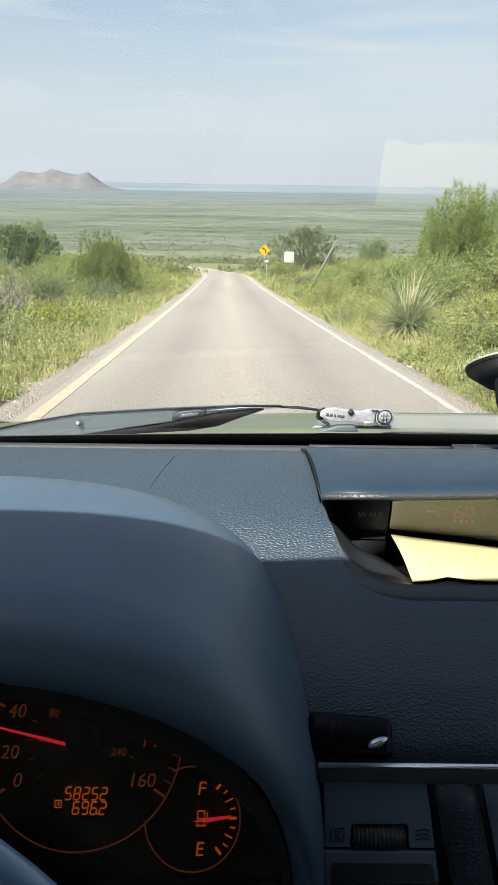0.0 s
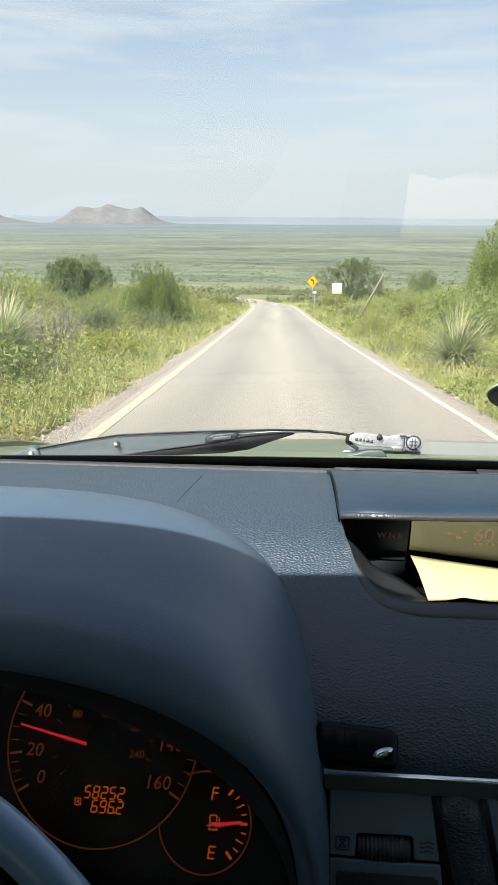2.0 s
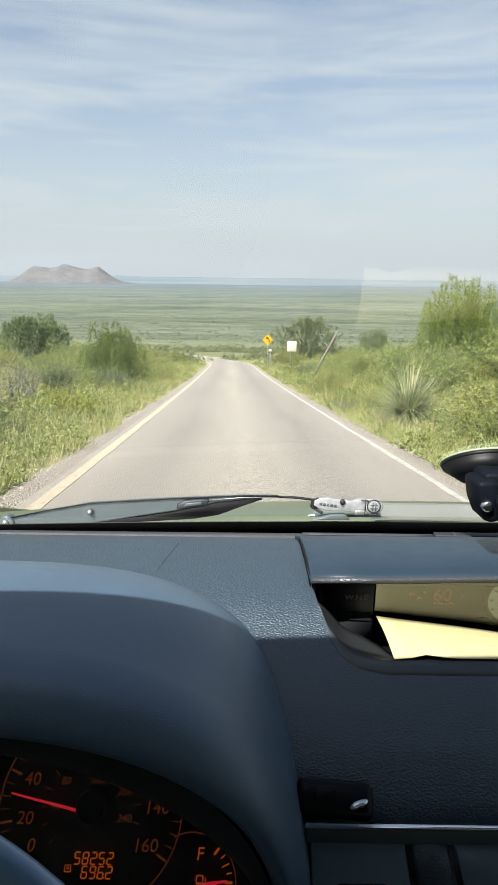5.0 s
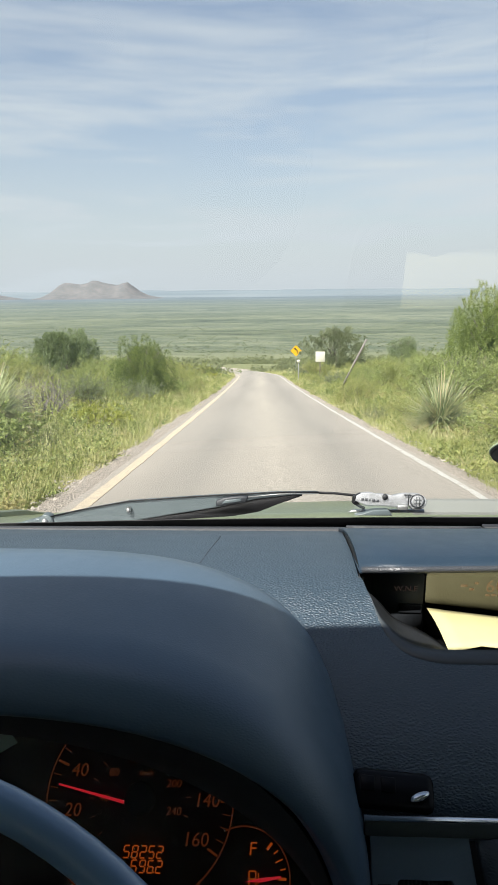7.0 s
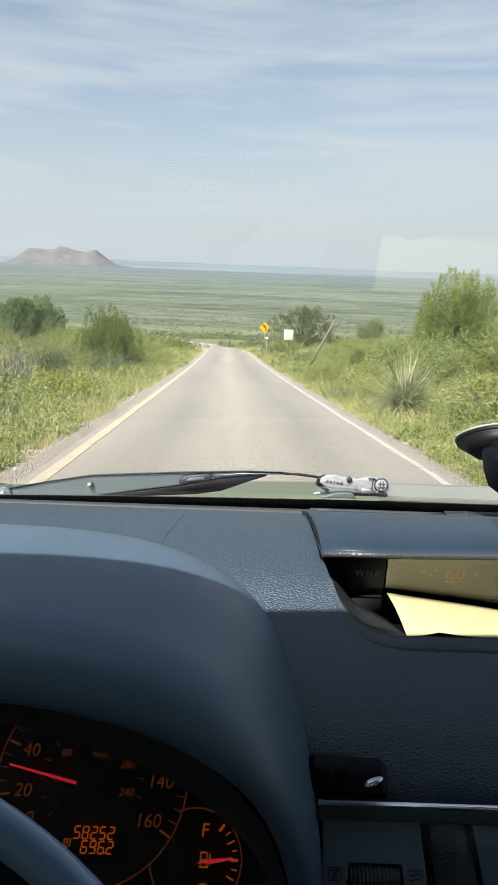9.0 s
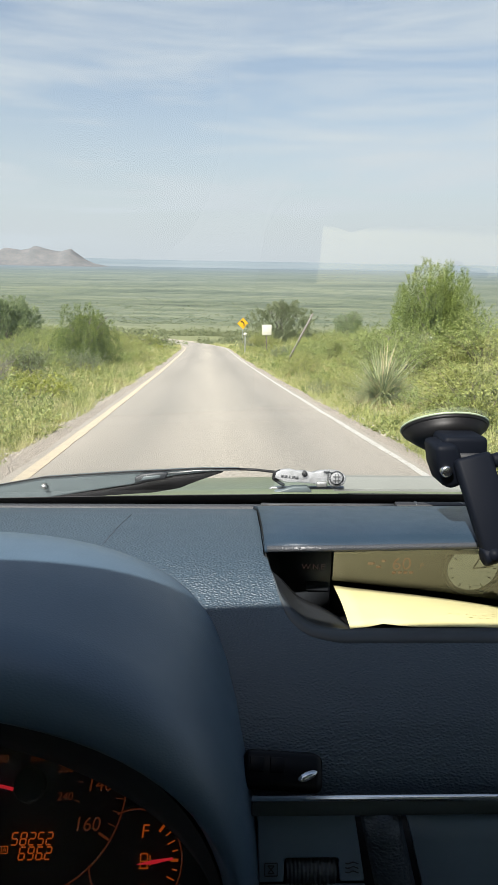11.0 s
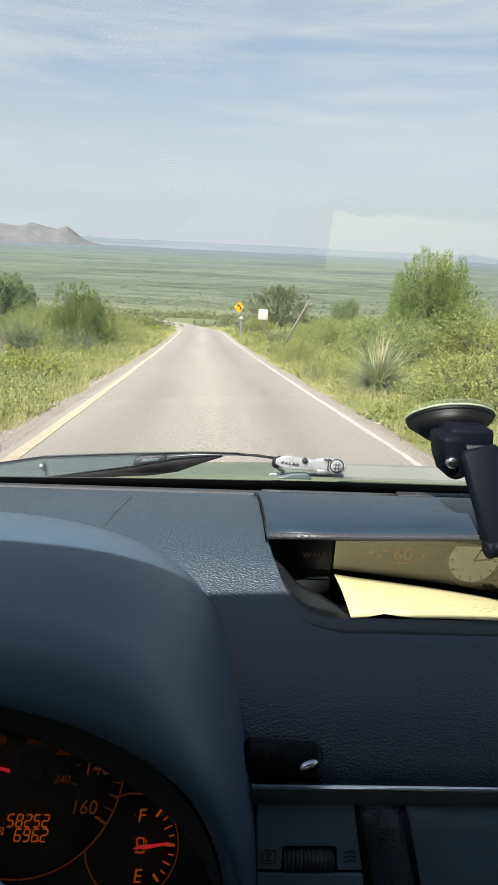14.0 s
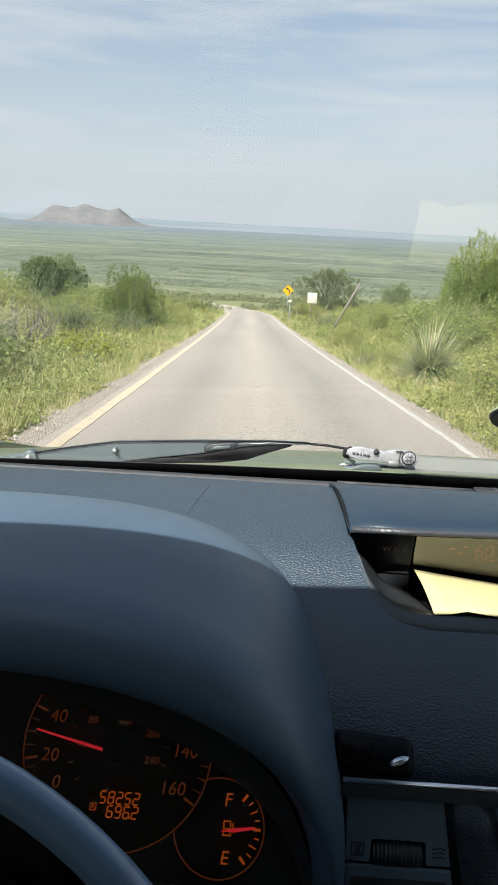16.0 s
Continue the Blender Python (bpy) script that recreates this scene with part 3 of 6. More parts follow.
def build_dash():
    # top and front of the pad in one skin, cut away inside the instrument hood and round the display pocket
    front = np.linspace(0.53, 0.340, 16).tolist()
    bm = bmesh.new()

    def skin(rows):
        vs = [[bm.verts.new(p) for p in r] for r in rows]
        for p, q in zip(vs, vs[1:]):
            for i in range(len(p) - 1):
                bm.faces.new((p[i], p[i + 1], q[i + 1], q[i]))

    ys = [y for y, z in PROFILE if y > 0.535] + front
    rows = []
    for x in [*np.linspace(-0.62, -0.10, 10), *np.linspace(-0.08, 0.0655, 20)]:
        least = float(np.interp(x, [-0.10, -0.045, -0.008, 0.018, 0.035, 0.044, 0.054], [0.53, 0.48, 0.445, 0.41, 0.375, 0.335, 0.28]))
        rows.append([(x, max(y, least), pad_z(max(y, least))) for y in ys])
    skin(rows)
    # the pocket's mouth: rim on the pad, ridge of the lip, inner edge of the bowl
    mouth = [((0.0655, 0.530), (0.0672, 0.528), (0.0685, 0.527, 0.937)), ((0.0681, 0.5245), (0.0698, 0.522), (0.0705, 0.521, 0.937)), ((0.0701, 0.508), (0.0714, 0.509), (0.0726, 0.512, 0.935)),
             ((0.0722, 0.494), (0.0746, 0.495), (0.0785, 0.511, 0.9302)), ((0.0759, 0.4745), (0.0790, 0.4785), (0.0853, 0.513, 0.9225)), ((0.0806, 0.4555), (0.0861, 0.4665), (0.0960, 0.518, 0.9085)),
             ((0.0887, 0.443), (0.0951, 0.454), (0.1075, 0.521, 0.9000)), ((0.101, 0.434), (0.1069, 0.447), (0.1200, 0.521, 0.8945)), ((0.1219, 0.429), (0.1286, 0.4445), (0.1340, 0.514, 0.8890))]
    mouth += [((x, 0.4285), (x + 0.004, 0.445), (x + 0.004, 0.505, 0.8815)) for x in (0.1474, 0.182, 0.30, 0.45, 0.70, 1.38)]
    mouth = rounded([[*a, *b, *c] for a, b, c in mouth])
    rim = [(m[0], m[1]) for m in mouth]
    skin([[(x, y, pad_z(y)) for y in (front if i == 0 else np.linspace(yb, 0.340, 16).tolist())] for i, (x, yb) in enumerate(rim)])
    bmesh.ops.remove_doubles(bm, verts=bm.verts, dist=1e-5)
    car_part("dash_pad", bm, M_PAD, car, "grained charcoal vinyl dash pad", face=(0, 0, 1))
    # black strip added below the seam to stop light and keep it dark
    car_part("seam_blackout", slab([(0.0630, 0.712, 0.9165), (0.0720, 0.712, 0.9165), (0.0720, 0.60, 0.934), (0.0720, 0.54, 0.936), (0.0630, 0.54, 0.936), (0.0630, 0.60, 0.934)], (0, 0, -0.006)), M_BLACK, car)
    car_part("dash_groove", tube([(-0.0755, 0.660, 0.9312), (-0.0818, 0.600, 0.9391), (-0.0870, 0.558, 0.9416)], 0.00035, 6), M_DARK, car, "thin dark panel seam")
    lip, bowl, well = [], [], []
    for x, y, rx, ry, *q in mouth:
        ridge, q = Vector((rx, ry, pad_z(ry) - 0.003)), Vector(q)
        lip.append([Vector((x + 0.0006, y, pad_z(y) - 0.0008)), Vector((x, y, pad_z(y))).lerp(ridge, 0.55) + Vector((0, 0, 0.0004)), ridge])
        bowl.append([ridge.lerp(q, k) + Vector((0, 0, -0.0060 * math.sin(math.pi * k) * (ridge.z - q.z) / 0.03 - 0.0006)) for k in np.linspace(0, 1, 7).tolist()])
        well.append([q - Vector((0, 0.001, 0.0005)), q + Vector((0.002, 0.004, -0.020)), Vector((q.x + 0.004, 0.590, 0.849))])
    pocket = car_part("pocket", loft(well), M_WELL, car, "display pocket, its shade painted dull black", thick=0.003)
    car_part("pocket_bowl", loft(bowl), M_POCKET, pocket, "smooth satin bowl leading into the pocket", thick=0.002)
    car_part("pocket_lip", loft(lip), M_LIP, pocket, "satin lip round the pocket, painted paler as if sunlit", thick=0.002)
    # visor above the display
    vis = [(0.712, 0.9225), (0.69, 0.931), (0.64, 0.944), (0.59, 0.9515), (0.555, 0.9530), (0.540, 0.9512), (0.533, 0.9475), (0.532, 0.9435), (0.537, 0.9415), (0.57, 0.937), (0.625, 0.927)]
    rows = []
    for x in np.linspace(0.0668, 1.38, 30):
        bow = 0.012 * smoothstep(0.07, 0.35, x)
        rows.append([(x - (0.004 if j == 0 else 0), y + (bow if 4 < j < 10 else bow * 0.3), z) for j, (y, z) in enumerate(vis)])
    car_part("display_visor", loft(rows), M_VISOR, car, "smooth charcoal visor over the display", thick=0.004)
    car_part("visor_end", slab([(0.0669, y, z - 0.0006) for y, z in vis], (0.003, 0, 0)), M_WELL, car)
    car_part("visor_edge", tube([(x, 0.5335 + 0.012 * float(smoothstep(0.07, 0.35, x)), 0.9465) for x in np.linspace(0.069, 1.38, 24)], 0.0030, 8), M_VISOREDGE, car, "shiny grained front edge, its highlight painted in a lighter tone")
    # rear bead along the windscreen
    car_part("dash_rear_bead", tube([(x, 0.731, 0.9105 + 0.001 * math.sin(x * 3)) for x in np.linspace(-0.62, 1.38, 30)], 0.0068, 10), M_EDGE, car, "grained bead along the windscreen")
    car_part("visor_rear_bead", tube([(x, 0.710, 0.9245) for x in np.linspace(0.072, 0.232, 8)], 0.0028, 8), M_EDGE, car)
    vent = car_part("defroster_slot", box((0.50, 0.712, 0.9245), (0.53, 0.012, 0.006)), M_BLACK, car, "long black defroster slot", bevel=0.001)
    for i in range(9):
        car_part("defroster_fin", box((0.26 + i * 0.055, 0.712, 0.9265), (0.003, 0.010, 0.003)), M_DARK, vent)
    # black sheet put in for the shade of the gap behind the dash
    car_part("cowl_shade_sheet", loft([[(x, 0.730, 0.905), (x, 0.76, 0.893), (x, 0.86, 0.855), (x, 1.00, 0.812)] for x in np.linspace(-0.62, 1.38, 8)]), M_BLACK, car, "black sheet standing for the shaded gap below the glass", thick=0.004)
    # body of the dash below, down to the floor
    car_part("dash_body", slab([(0.056, 0.352, 0.83), (0.056, 0.42, 0.83), (0.056, 0.70, 0.85), (0.056, 0.70, 0.45), (0.056, 0.40, 0.45)], (1.32, 0, 0)), M_DARK, car)
    car_part("dash_body", slab([(-0.62, 0.48, 0.86), (-0.62, 0.70, 0.90), (-0.62, 0.70, 0.45), (-0.62, 0.48, 0.45)], (0.675, 0, 0)), M_BLACK, car)


M_POCKET = plastic("pocket plastic", (0.026, 0.029, 0.032), 0.45, spec=0.4)
# paler than the bowl: sunlight on the lip is put into its colour
M_LIP = plastic("sunlit-toned lip plastic", (0.040, 0.047, 0.052), 0.48, spec=0.5)
# near-black copy of the pocket plastic, carrying the shade of the recess
M_WELL = plastic("dull black recess shade", (0.007, 0.008, 0.009), 0.7, spec=0.2)
M_VISOR = plastic("visor vinyl", (0.017, 0.033, 0.052), 0.42, 0.00004, 700)
# lighter than the visor: the edge's highlight is put into the colour
M_VISOREDGE = plastic("visor edge highlight", (0.045, 0.049, 0.055), 0.34, 0.00012, 700)
M_EDGE = plastic("worn grained edge", (0.030, 0.033, 0.037), 0.58, 0.00009, 620)
build_dash()


def build_display():
    """A deep dark display box closed by an upright clear lens."""
    o, up, out = Vector((0.138, 0.5740, 0.860)), Vector((0, -0.087, 0.996)), Vector((0, -0.996, -0.087))

    def at(x, u, lift=0.0):
        return o + Vector((x, 0, 0)) + float(u) * up + float(lift) * out

    def face(x, u, lift):
        p = at(x, u, lift)
        return Matrix(((1, 0, 0, p.x), (0, up.y, 0, p.y), (0, up.z, 0, p.z), (0, 0, 0, 1)))

    box_in = loft([[at(-0.001, -0.03, 0), at(0.86, -0.03, 0), at(0.86, 0.066, 0), at(-0.001, 0.066, 0)], [at(-0.001, -0.05, -0.075), at(0.86, -0.05, -0.075), at(0.86, 0.066, -0.075), at(-0.001, 0.066, -0.075)]], close=True)
    box_in.verts.ensure_lookup_table()
    box_in.faces.new([box_in.verts[i] for i in (4, 5, 6, 7)])
    shell = car_part("display_housing", box_in, M_BLACK, car, "deep black display box behind a clear lens")
    car_part("lens", loft([[at(0.0 + 0.106 * i, u, 0.0005) for u in (-0.004, 0.078)] for i in range(9)]), M_LENS, shell, "clear glossy lens", face=(0, -1, 0))
    side = car_part("side_switch_panel", slab([at(-0.052, -0.03, -0.003), at(-0.002, -0.03, 0.001), at(-0.002, 0.074, 0.001), at(-0.052, 0.074, -0.003)], (0, 0.006, 0)), M_DARK, car, "dark panel with a small flush switch")
    car_part("switch", slab([at(-0.026, 0.0245, 0.001), at(-0.003, 0.0245, 0.0022), at(-0.003, 0.0345, 0.0022), at(-0.026, 0.0345, 0.001)], (0, 0.003, 0)), M_DARK, side, "small flush black switch", bevel=0.0006)
    bm = bmesh.new()
    add_text(bm, "W.N.E", 0.0085, face(-0.020, 0.0520, 0.0016))
    car_part("compass_letters", bm, M_SEG_FAINT2, side, "faint pale letters", smooth=False)
    car_part("pocket_end", slab([(0.0705, 0.575, 0.84), (0.095, 0.575, 0.84), (0.095, 0.575, 0.937), (0.0705, 0.575, 0.937), (0.0705, 0.575, 0.90)], (0, 0.01, 0)), M_BLACK, car)
    # temperature readout and fan sign, deep in the box
    for txt, size, x, u in (("60", 0.0205, 0.073, 0.0475), ("F", 0.009, 0.094, 0.0455)):
        bm = bmesh.new()
        add_text(bm, txt, size, face(x, u, -0.012))
        car_part("readout", bm, M_SEG_FAINT, shell, "faint orange temperature figure", smooth=False)
    for x, u, w in ((0.064, 0.0365, 0.004), (0.070, 0.0365, 0.004), (0.076, 0.0365, 0.004), (0.082, 0.0365, 0.004), (0.038, 0.047, 0.007), (0.047, 0.043, 0.005), (0.052, 0.050, 0.004)):
        car_part("indicator", slab([at(x, u, -0.012), at(x + w, u, -0.012), at(x + w, u + 0.0025, -0.012), at(x, u + 0.0025, -0.012)], (0, 0.0008, 0)), M_SEG_FAINT, shell)
    # round clock to its right
    c = at(0.146, 0.045, -0.010)
    axis = out
    dial = car_part("clock", cyl(c - axis * 0.006, c + axis * 0.001, 0.027, seg=40), M_CLOCK, shell, "round pale clock dial")
    ring = [c + 0.0285 * (math.cos(a) * Vector((1, 0, 0)) + math.sin(a) * up) for a in np.linspace(0, 2 * math.pi, 40, endpoint=False).tolist()]
    car_part("clock_rim", tube(ring, 0.003, 8, close=True), M_DARK, dial)
    for a, ln in ((1.15, 0.015), (0.15, 0.021)):
        d = math.cos(a) * Vector((1, 0, 0)) + math.sin(a) * up
        car_part("clock_pointer", tube([c + axis * 0.002, c + axis * 0.002 + d * ln], 0.0009, 6), M_DARK, dial)
    for k in range(12):
        d = math.cos(k * math.pi / 6) * Vector((1, 0, 0)) + math.sin(k * math.pi / 6) * up
        car_part("clock_tick", tube([c + axis * 0.0015 + d * 0.021, c + axis * 0.0015 + d * 0.0245], 0.0007, 5), M_DARK, dial)


M_SEG_FAINT2 = glow("very faint letters", (0.9, 0.55, 0.45), 0.016)


def add_text(bm, s, size, m):
    """Adds flat lettering, centred, to a bmesh at the pose m (letters in its x-y plane)."""
    cu = bpy.data.curves.new("lettering", "FONT")
    cu.body, cu.size, cu.align_x, cu.align_y = s, size, "CENTER", "CENTER"
    cu.resolution_u = 3
    ob = new("lettering", cu)
    dg = bpy.context.evaluated_depsgraph_get()
    me = bpy.data.meshes.new_from_object(ob.evaluated_get(dg))
    me.transform(m)
    bm.from_mesh(me)
    bpy.data.objects.remove(ob)
    bpy.data.meshes.remove(me)


# glow added to the dial so that it shows pale behind the lens
M_CLOCK = glow("pale clock face with added glow", (0.80, 0.82, 0.55), 0.14)
build_display()

# cluster plane: right, up and towards the driver
CO, CU, CN = Vector((-0.075, 0.375, 0.80)), Vector((0, 0.584, 0.811)), Vector((0, -0.811, 0.584))
CX = Vector((1, 0, 0))


def cp(r, u, lift=0.0):
    return CO + float(r) * CX + float(u) * CU + float(lift) * CN


def cm(r, u, lift=0.001, slant=0.0):
    p = cp(r, u, lift)
    return Matrix(((1, slant, 0, p.x), (0, CU.y, CN.y, p.y), (0, CU.z, CN.z, p.z), (0, 0, 0, 1)))


def flat_bar(bm, r0, u0, r1, u1, w, lift=0.001):
    d = Vector((r1 - r0, u1 - u0))
    n = Vector((-d.y, d.x)).normalized() * (w / 2)
    c = [(r0 + n.x, u0 + n.y), (r1 + n.x, u1 + n.y), (r1 - n.x, u1 - n.y), (r0 - n.x, u0 - n.y)]
    add_slab(bm, [cp(r, u, lift) for r, u in c], CN * 0.0006)


SEGS = {"0": "abcdef", "1": "bc", "2": "abged", "3": "abgcd", "4": "fgbc", "5": "afgcd", "6": "afgedc", "7": "abc", "8": "abcdefg", "9": "abcdfg"}


def add_segments(bm, s, r, u, h):
    """Seven-segment digits leaning to the right."""
    w, x = h * 0.52, r
    ends = {"a": (0, 2, 1, 2), "b": (1, 2, 1, 1), "c": (1, 1, 1, 0), "d": (0, 0, 1, 0), "e": (0, 1, 0, 0), "f": (0, 2, 0, 1), "g": (0, 1, 1, 1)}
    for ch in s:
        if ch == ".":
            flat_bar(bm, x - h * 0.16, u, x - h * 0.16, u + h * 0.1, h * 0.1)
            continue
        for k in SEGS[ch]:
            a, b, c, d = ends[k]
            p0, p1 = Vector((x + a * w + b * h * 0.06, u + b * h / 2)), Vector((x + c * w + d * h * 0.06, u + d * h / 2))
            v = (p1 - p0) * 0.09
            flat_bar(bm, *(p0 + v), *(p1 - v), h * 0.115)
        x += h * 0.80


def dial_arc(centre, radius, a0, a1, bar, steps=40):
    return tube([cp(centre[0] + radius * math.cos(radians(a)), centre[1] + radius * math.sin(radians(a)), 0.003) for a in np.linspace(a0, a1, steps)], bar, 6)


def build_cluster():
    face = car_part("gauge_panel", slab([cp(-0.45, -0.13, -0.012), cp(0.108, -0.13, -0.012), cp(0.108, 0.10, -0.012), cp(-0.45, 0.10, -0.012)], CN * 0.004), M_BLACK, car, "black gauge panel with orange backlit dials")
    S, F = (-0.0425, 0.0195), (0.0405, -0.0315)
    sp = bmesh.new()
    add_cyl(sp, cp(*S, -0.008), cp(*S, -0.001), 0.074, seg=64)
    car_part("speedometer_face", sp, M_DIAL, face, "round black speedometer face")
    sp = bmesh.new()
    add_cyl(sp, cp(*F, -0.008), cp(*F, -0.0015), 0.035, seg=48)
    car_part("fuel_gauge_face", sp, M_DIAL, face, "round black fuel gauge face")
    car_part("speedometer_ring", dial_arc(S, 0.0735, 218, 364, 0.0006, 60), M_RING, face, "thin orange lit ring")
    # this part of the rim is no lamp; a dim glow makes it visible
    car_part("speedometer_bezel", dial_arc(S, 0.0735, 120, 218, 0.0005, 40), M_ORANGE_DIM, face, "unlit edge of the dial, given a faint glow")
    car_part("fuel_gauge_ring", dial_arc(F, 0.0342, 116, -176, 0.0006, 60), M_RING, face, "thin orange lit ring")
    angle = lambda value: float(np.interp(value, [0, 20, 40, 140, 160], [212, 190, 159, -0.5, -31]))

    def lettering(name, txt, size, r, u, mat, slant=0.12):
        bm = bmesh.new()
        add_text(bm, txt, size, cm(r, u, slant=slant))
        car_part(name, bm, mat, face, smooth=False)

    def tick(name, centre, a, r0, r1, w, mat):
        bm = bmesh.new()
        flat_bar(bm, centre[0] + r0 * math.cos(a), centre[1] + r0 * math.sin(a), centre[0] + r1 * math.cos(a), centre[1] + r1 * math.sin(a), w)
        car_part(name, bm, mat, face, smooth=False)

    for i, txt in enumerate(("0", "20", "40", "60", "80", "100", "120", "140", "160")):
        a = radians(angle(20 * i))
        lettering("speed_figure", txt, 0.0135, S[0] + 0.0530 * math.cos(a), S[1] + 0.0530 * math.sin(a), M_ORANGE_MID)
    for i, txt in enumerate(("40", "80", "120", "160", "200", "240")):
        a = radians(180.5 - i * 39.5)
        lettering("scale_figure", txt, 0.0080, S[0] + 0.0285 * math.cos(a), S[1] + 0.0285 * math.sin(a), M_ORANGE_DIM)
    lettering("unit_mark", "km/h", 0.0055, S[0] + 0.004, S[1] + 0.018, M_ORANGE_DIM)
    for i in range(33):
        big = i % 4 == 0
        tick("speed_tick", S, radians(angle(5 * i)), 0.0635 if big else 0.0665, 0.0725, 0.0017 if big else 0.0006, M_ORANGE_MID if big else M_ORANGE_DIM)
    for i in range(13):
        tick("scale_tick", S, radians(220 - i * 19.75), 0.0365, 0.0400, 0.0006, M_ORANGE_DIM)
    # fuel gauge
    lettering("fuel_letter", "F", 0.0130, 0.0465, -0.0128, M_ORANGE)
    lettering("fuel_letter", "E", 0.0130, 0.0460, -0.0520, M_ORANGE)
    for i in range(9):
        big = i in (0, 4, 8)
        tick("fuel_tick", (F[0] + 0.001, F[1]), radians(50 - i * 12.5), 0.0245 if big or i in (2, 6) else 0.0265, 0.0305, 0.0019 if big else 0.0009, M_ORANGE)
    pump = bmesh.new()
    for seg in ((0.0440, -0.0365, 0.0440, -0.0270), (0.0440, -0.0270, 0.0490, -0.0270), (0.0490, -0.0270, 0.0490, -0.0365), (0.0440, -0.0320, 0.0490, -0.0320), (0.0430, -0.0365, 0.0500, -0.0365), (0.0510, -0.0350, 0.0510, -0.0280)):
        flat_bar(pump, *seg, 0.0009)
    car_part("pump_sign", pump, M_ORANGE, face, "small pump sign", smooth=False)
    nd = bmesh.new()
    add_slab(nd, [cp(0.0415, -0.0335, 0.003), cp(0.0530, -0.0308, 0.003), cp(0.0680, -0.0292, 0.003), cp(0.0680, -0.0306, 0.003), cp(0.0530, -0.0335, 0.003)], CN * 0.0012)
    car_part("fuel_needle", nd, M_NEEDLE, face, "red needle at half", smooth=False)
    nd = bmesh.new()
    add_slab(nd, [cp(-0.1070, 0.0292, 0.004), cp(-0.1070, 0.0280, 0.004), cp(-0.0545, 0.0160, 0.004), cp(-0.0540, 0.0182, 0.004)], CN * 0.0014)
    car_part("speed_needle", nd, M_NEEDLE, face, "thin red needle", smooth=False)
    hub = cyl(cp(*S, 0.001), cp(*S, 0.006), 0.0125, 0.011, 32)
    car_part("needle_cap", hub, M_DIAL, face, "black needle cap")
    for txt, r, u in (("58252", -0.0525, -0.0205), ("6962", -0.0462, -0.0300)):
        for i, ch in enumerate(txt):
            lcd = bmesh.new()
            add_segments(lcd, ch, r + i * 0.0064, u, 0.0080)
            if txt == "6962" and i == 2:
                flat_bar(lcd, r + 0.0180, u, r + 0.0180, u + 0.0009, 0.0009)
            car_part("odometer_digit", lcd, M_LCD, face, smooth=False)
    lcd = bmesh.new()
    for seg in ((-0.0590, -0.0258, -0.0545, -0.0258), (-0.0590, -0.0212, -0.0545, -0.0212), (-0.0590, -0.0258, -0.0590, -0.0212), (-0.0545, -0.0258, -0.0545, -0.0212)):
        flat_bar(lcd, *seg, 0.0004)
    add_text(lcd, "A", 0.0042, cm(-0.05675, -0.0235))
    car_part("trip_mark", lcd, M_LCD, face, "small boxed letter", smooth=False)
    lens = car_part("cluster_lens", slab([cp(-0.43, -0.10, 0.021), cp(0.100, -0.10, 0.021), cp(0.100, 0.085, 0.021), cp(-0.43, 0.085, 0.021)], CN * 0.001), M_CLUSTERGLASS, face, "clear plastic lens over the dials", smooth=False)
    lens.visible_shadow = False
    # pale patch painted on the panel as a reflection in its cover
    reflection_patch = [cp(-0.190, 0.047, 0.0012), cp(-0.166, 0.046, 0.0012), cp(-0.146, 0.0575, 0.0012), cp(-0.152, 0.064, 0.0012), cp(-0.190, 0.066, 0.0012)]
    car_part("reflection_patch", slab(reflection_patch, CN * 0.0005), M_REFLECTION, face, "small pale green patch painted as a reflection", smooth=False)
    # left-hand dial mostly hidden by the hood
    T = (-0.150, -0.0300)
    car_part("side_gauge_ring", dial_arc(T, 0.034, 60, 300, 0.0007, 30), M_RING, face)
    # lower bezel
    car_part("lower_bezel", loft([[(x, 0.345, 0.735), (x, 0.30, 0.745), (x, 0.275, 0.72), (x, 0.27, 0.60)] for x in np.linspace(-0.53, 0.045, 8)]), M_BLACK, face, thick=0.006)


# flat pale green that stands for the reflection on the gauge panel
M_REFLECTION = plastic("pale green painted reflection", (0.42, 0.52, 0.44), 0.7)
M_DIAL = plastic("dial face", (0.026, 0.028, 0.031), 0.7, spec=0.2)
M_CLUSTERGLASS = make_glass("instrument lens", (0.95, 0.95, 0.95), 1.32, 0.25)
M_ORANGE_MID = glow("soft backlit print", (1.0, 0.21, 0.05), 0.027)
build_cluster()

M_STRIP = plastic("satin grey-green trim", (0.060, 0.072, 0.070), 0.4)
HOOD_X = -0.250


def arch(y, top, a, b, n=2.15, seg=44, foot=0.66):
    pts = [(HOOD_X - a, y, foot)]
    for t in np.linspace(math.pi, 0, seg):
        c, s = math.cos(t), math.sin(t)
        pts.append((HOOD_X + a * math.copysign(abs(c) ** (2 / n), c), y, top - b + b * abs(s) ** (2 / n)))
    return pts + [(HOOD_X + a, y, foot)]


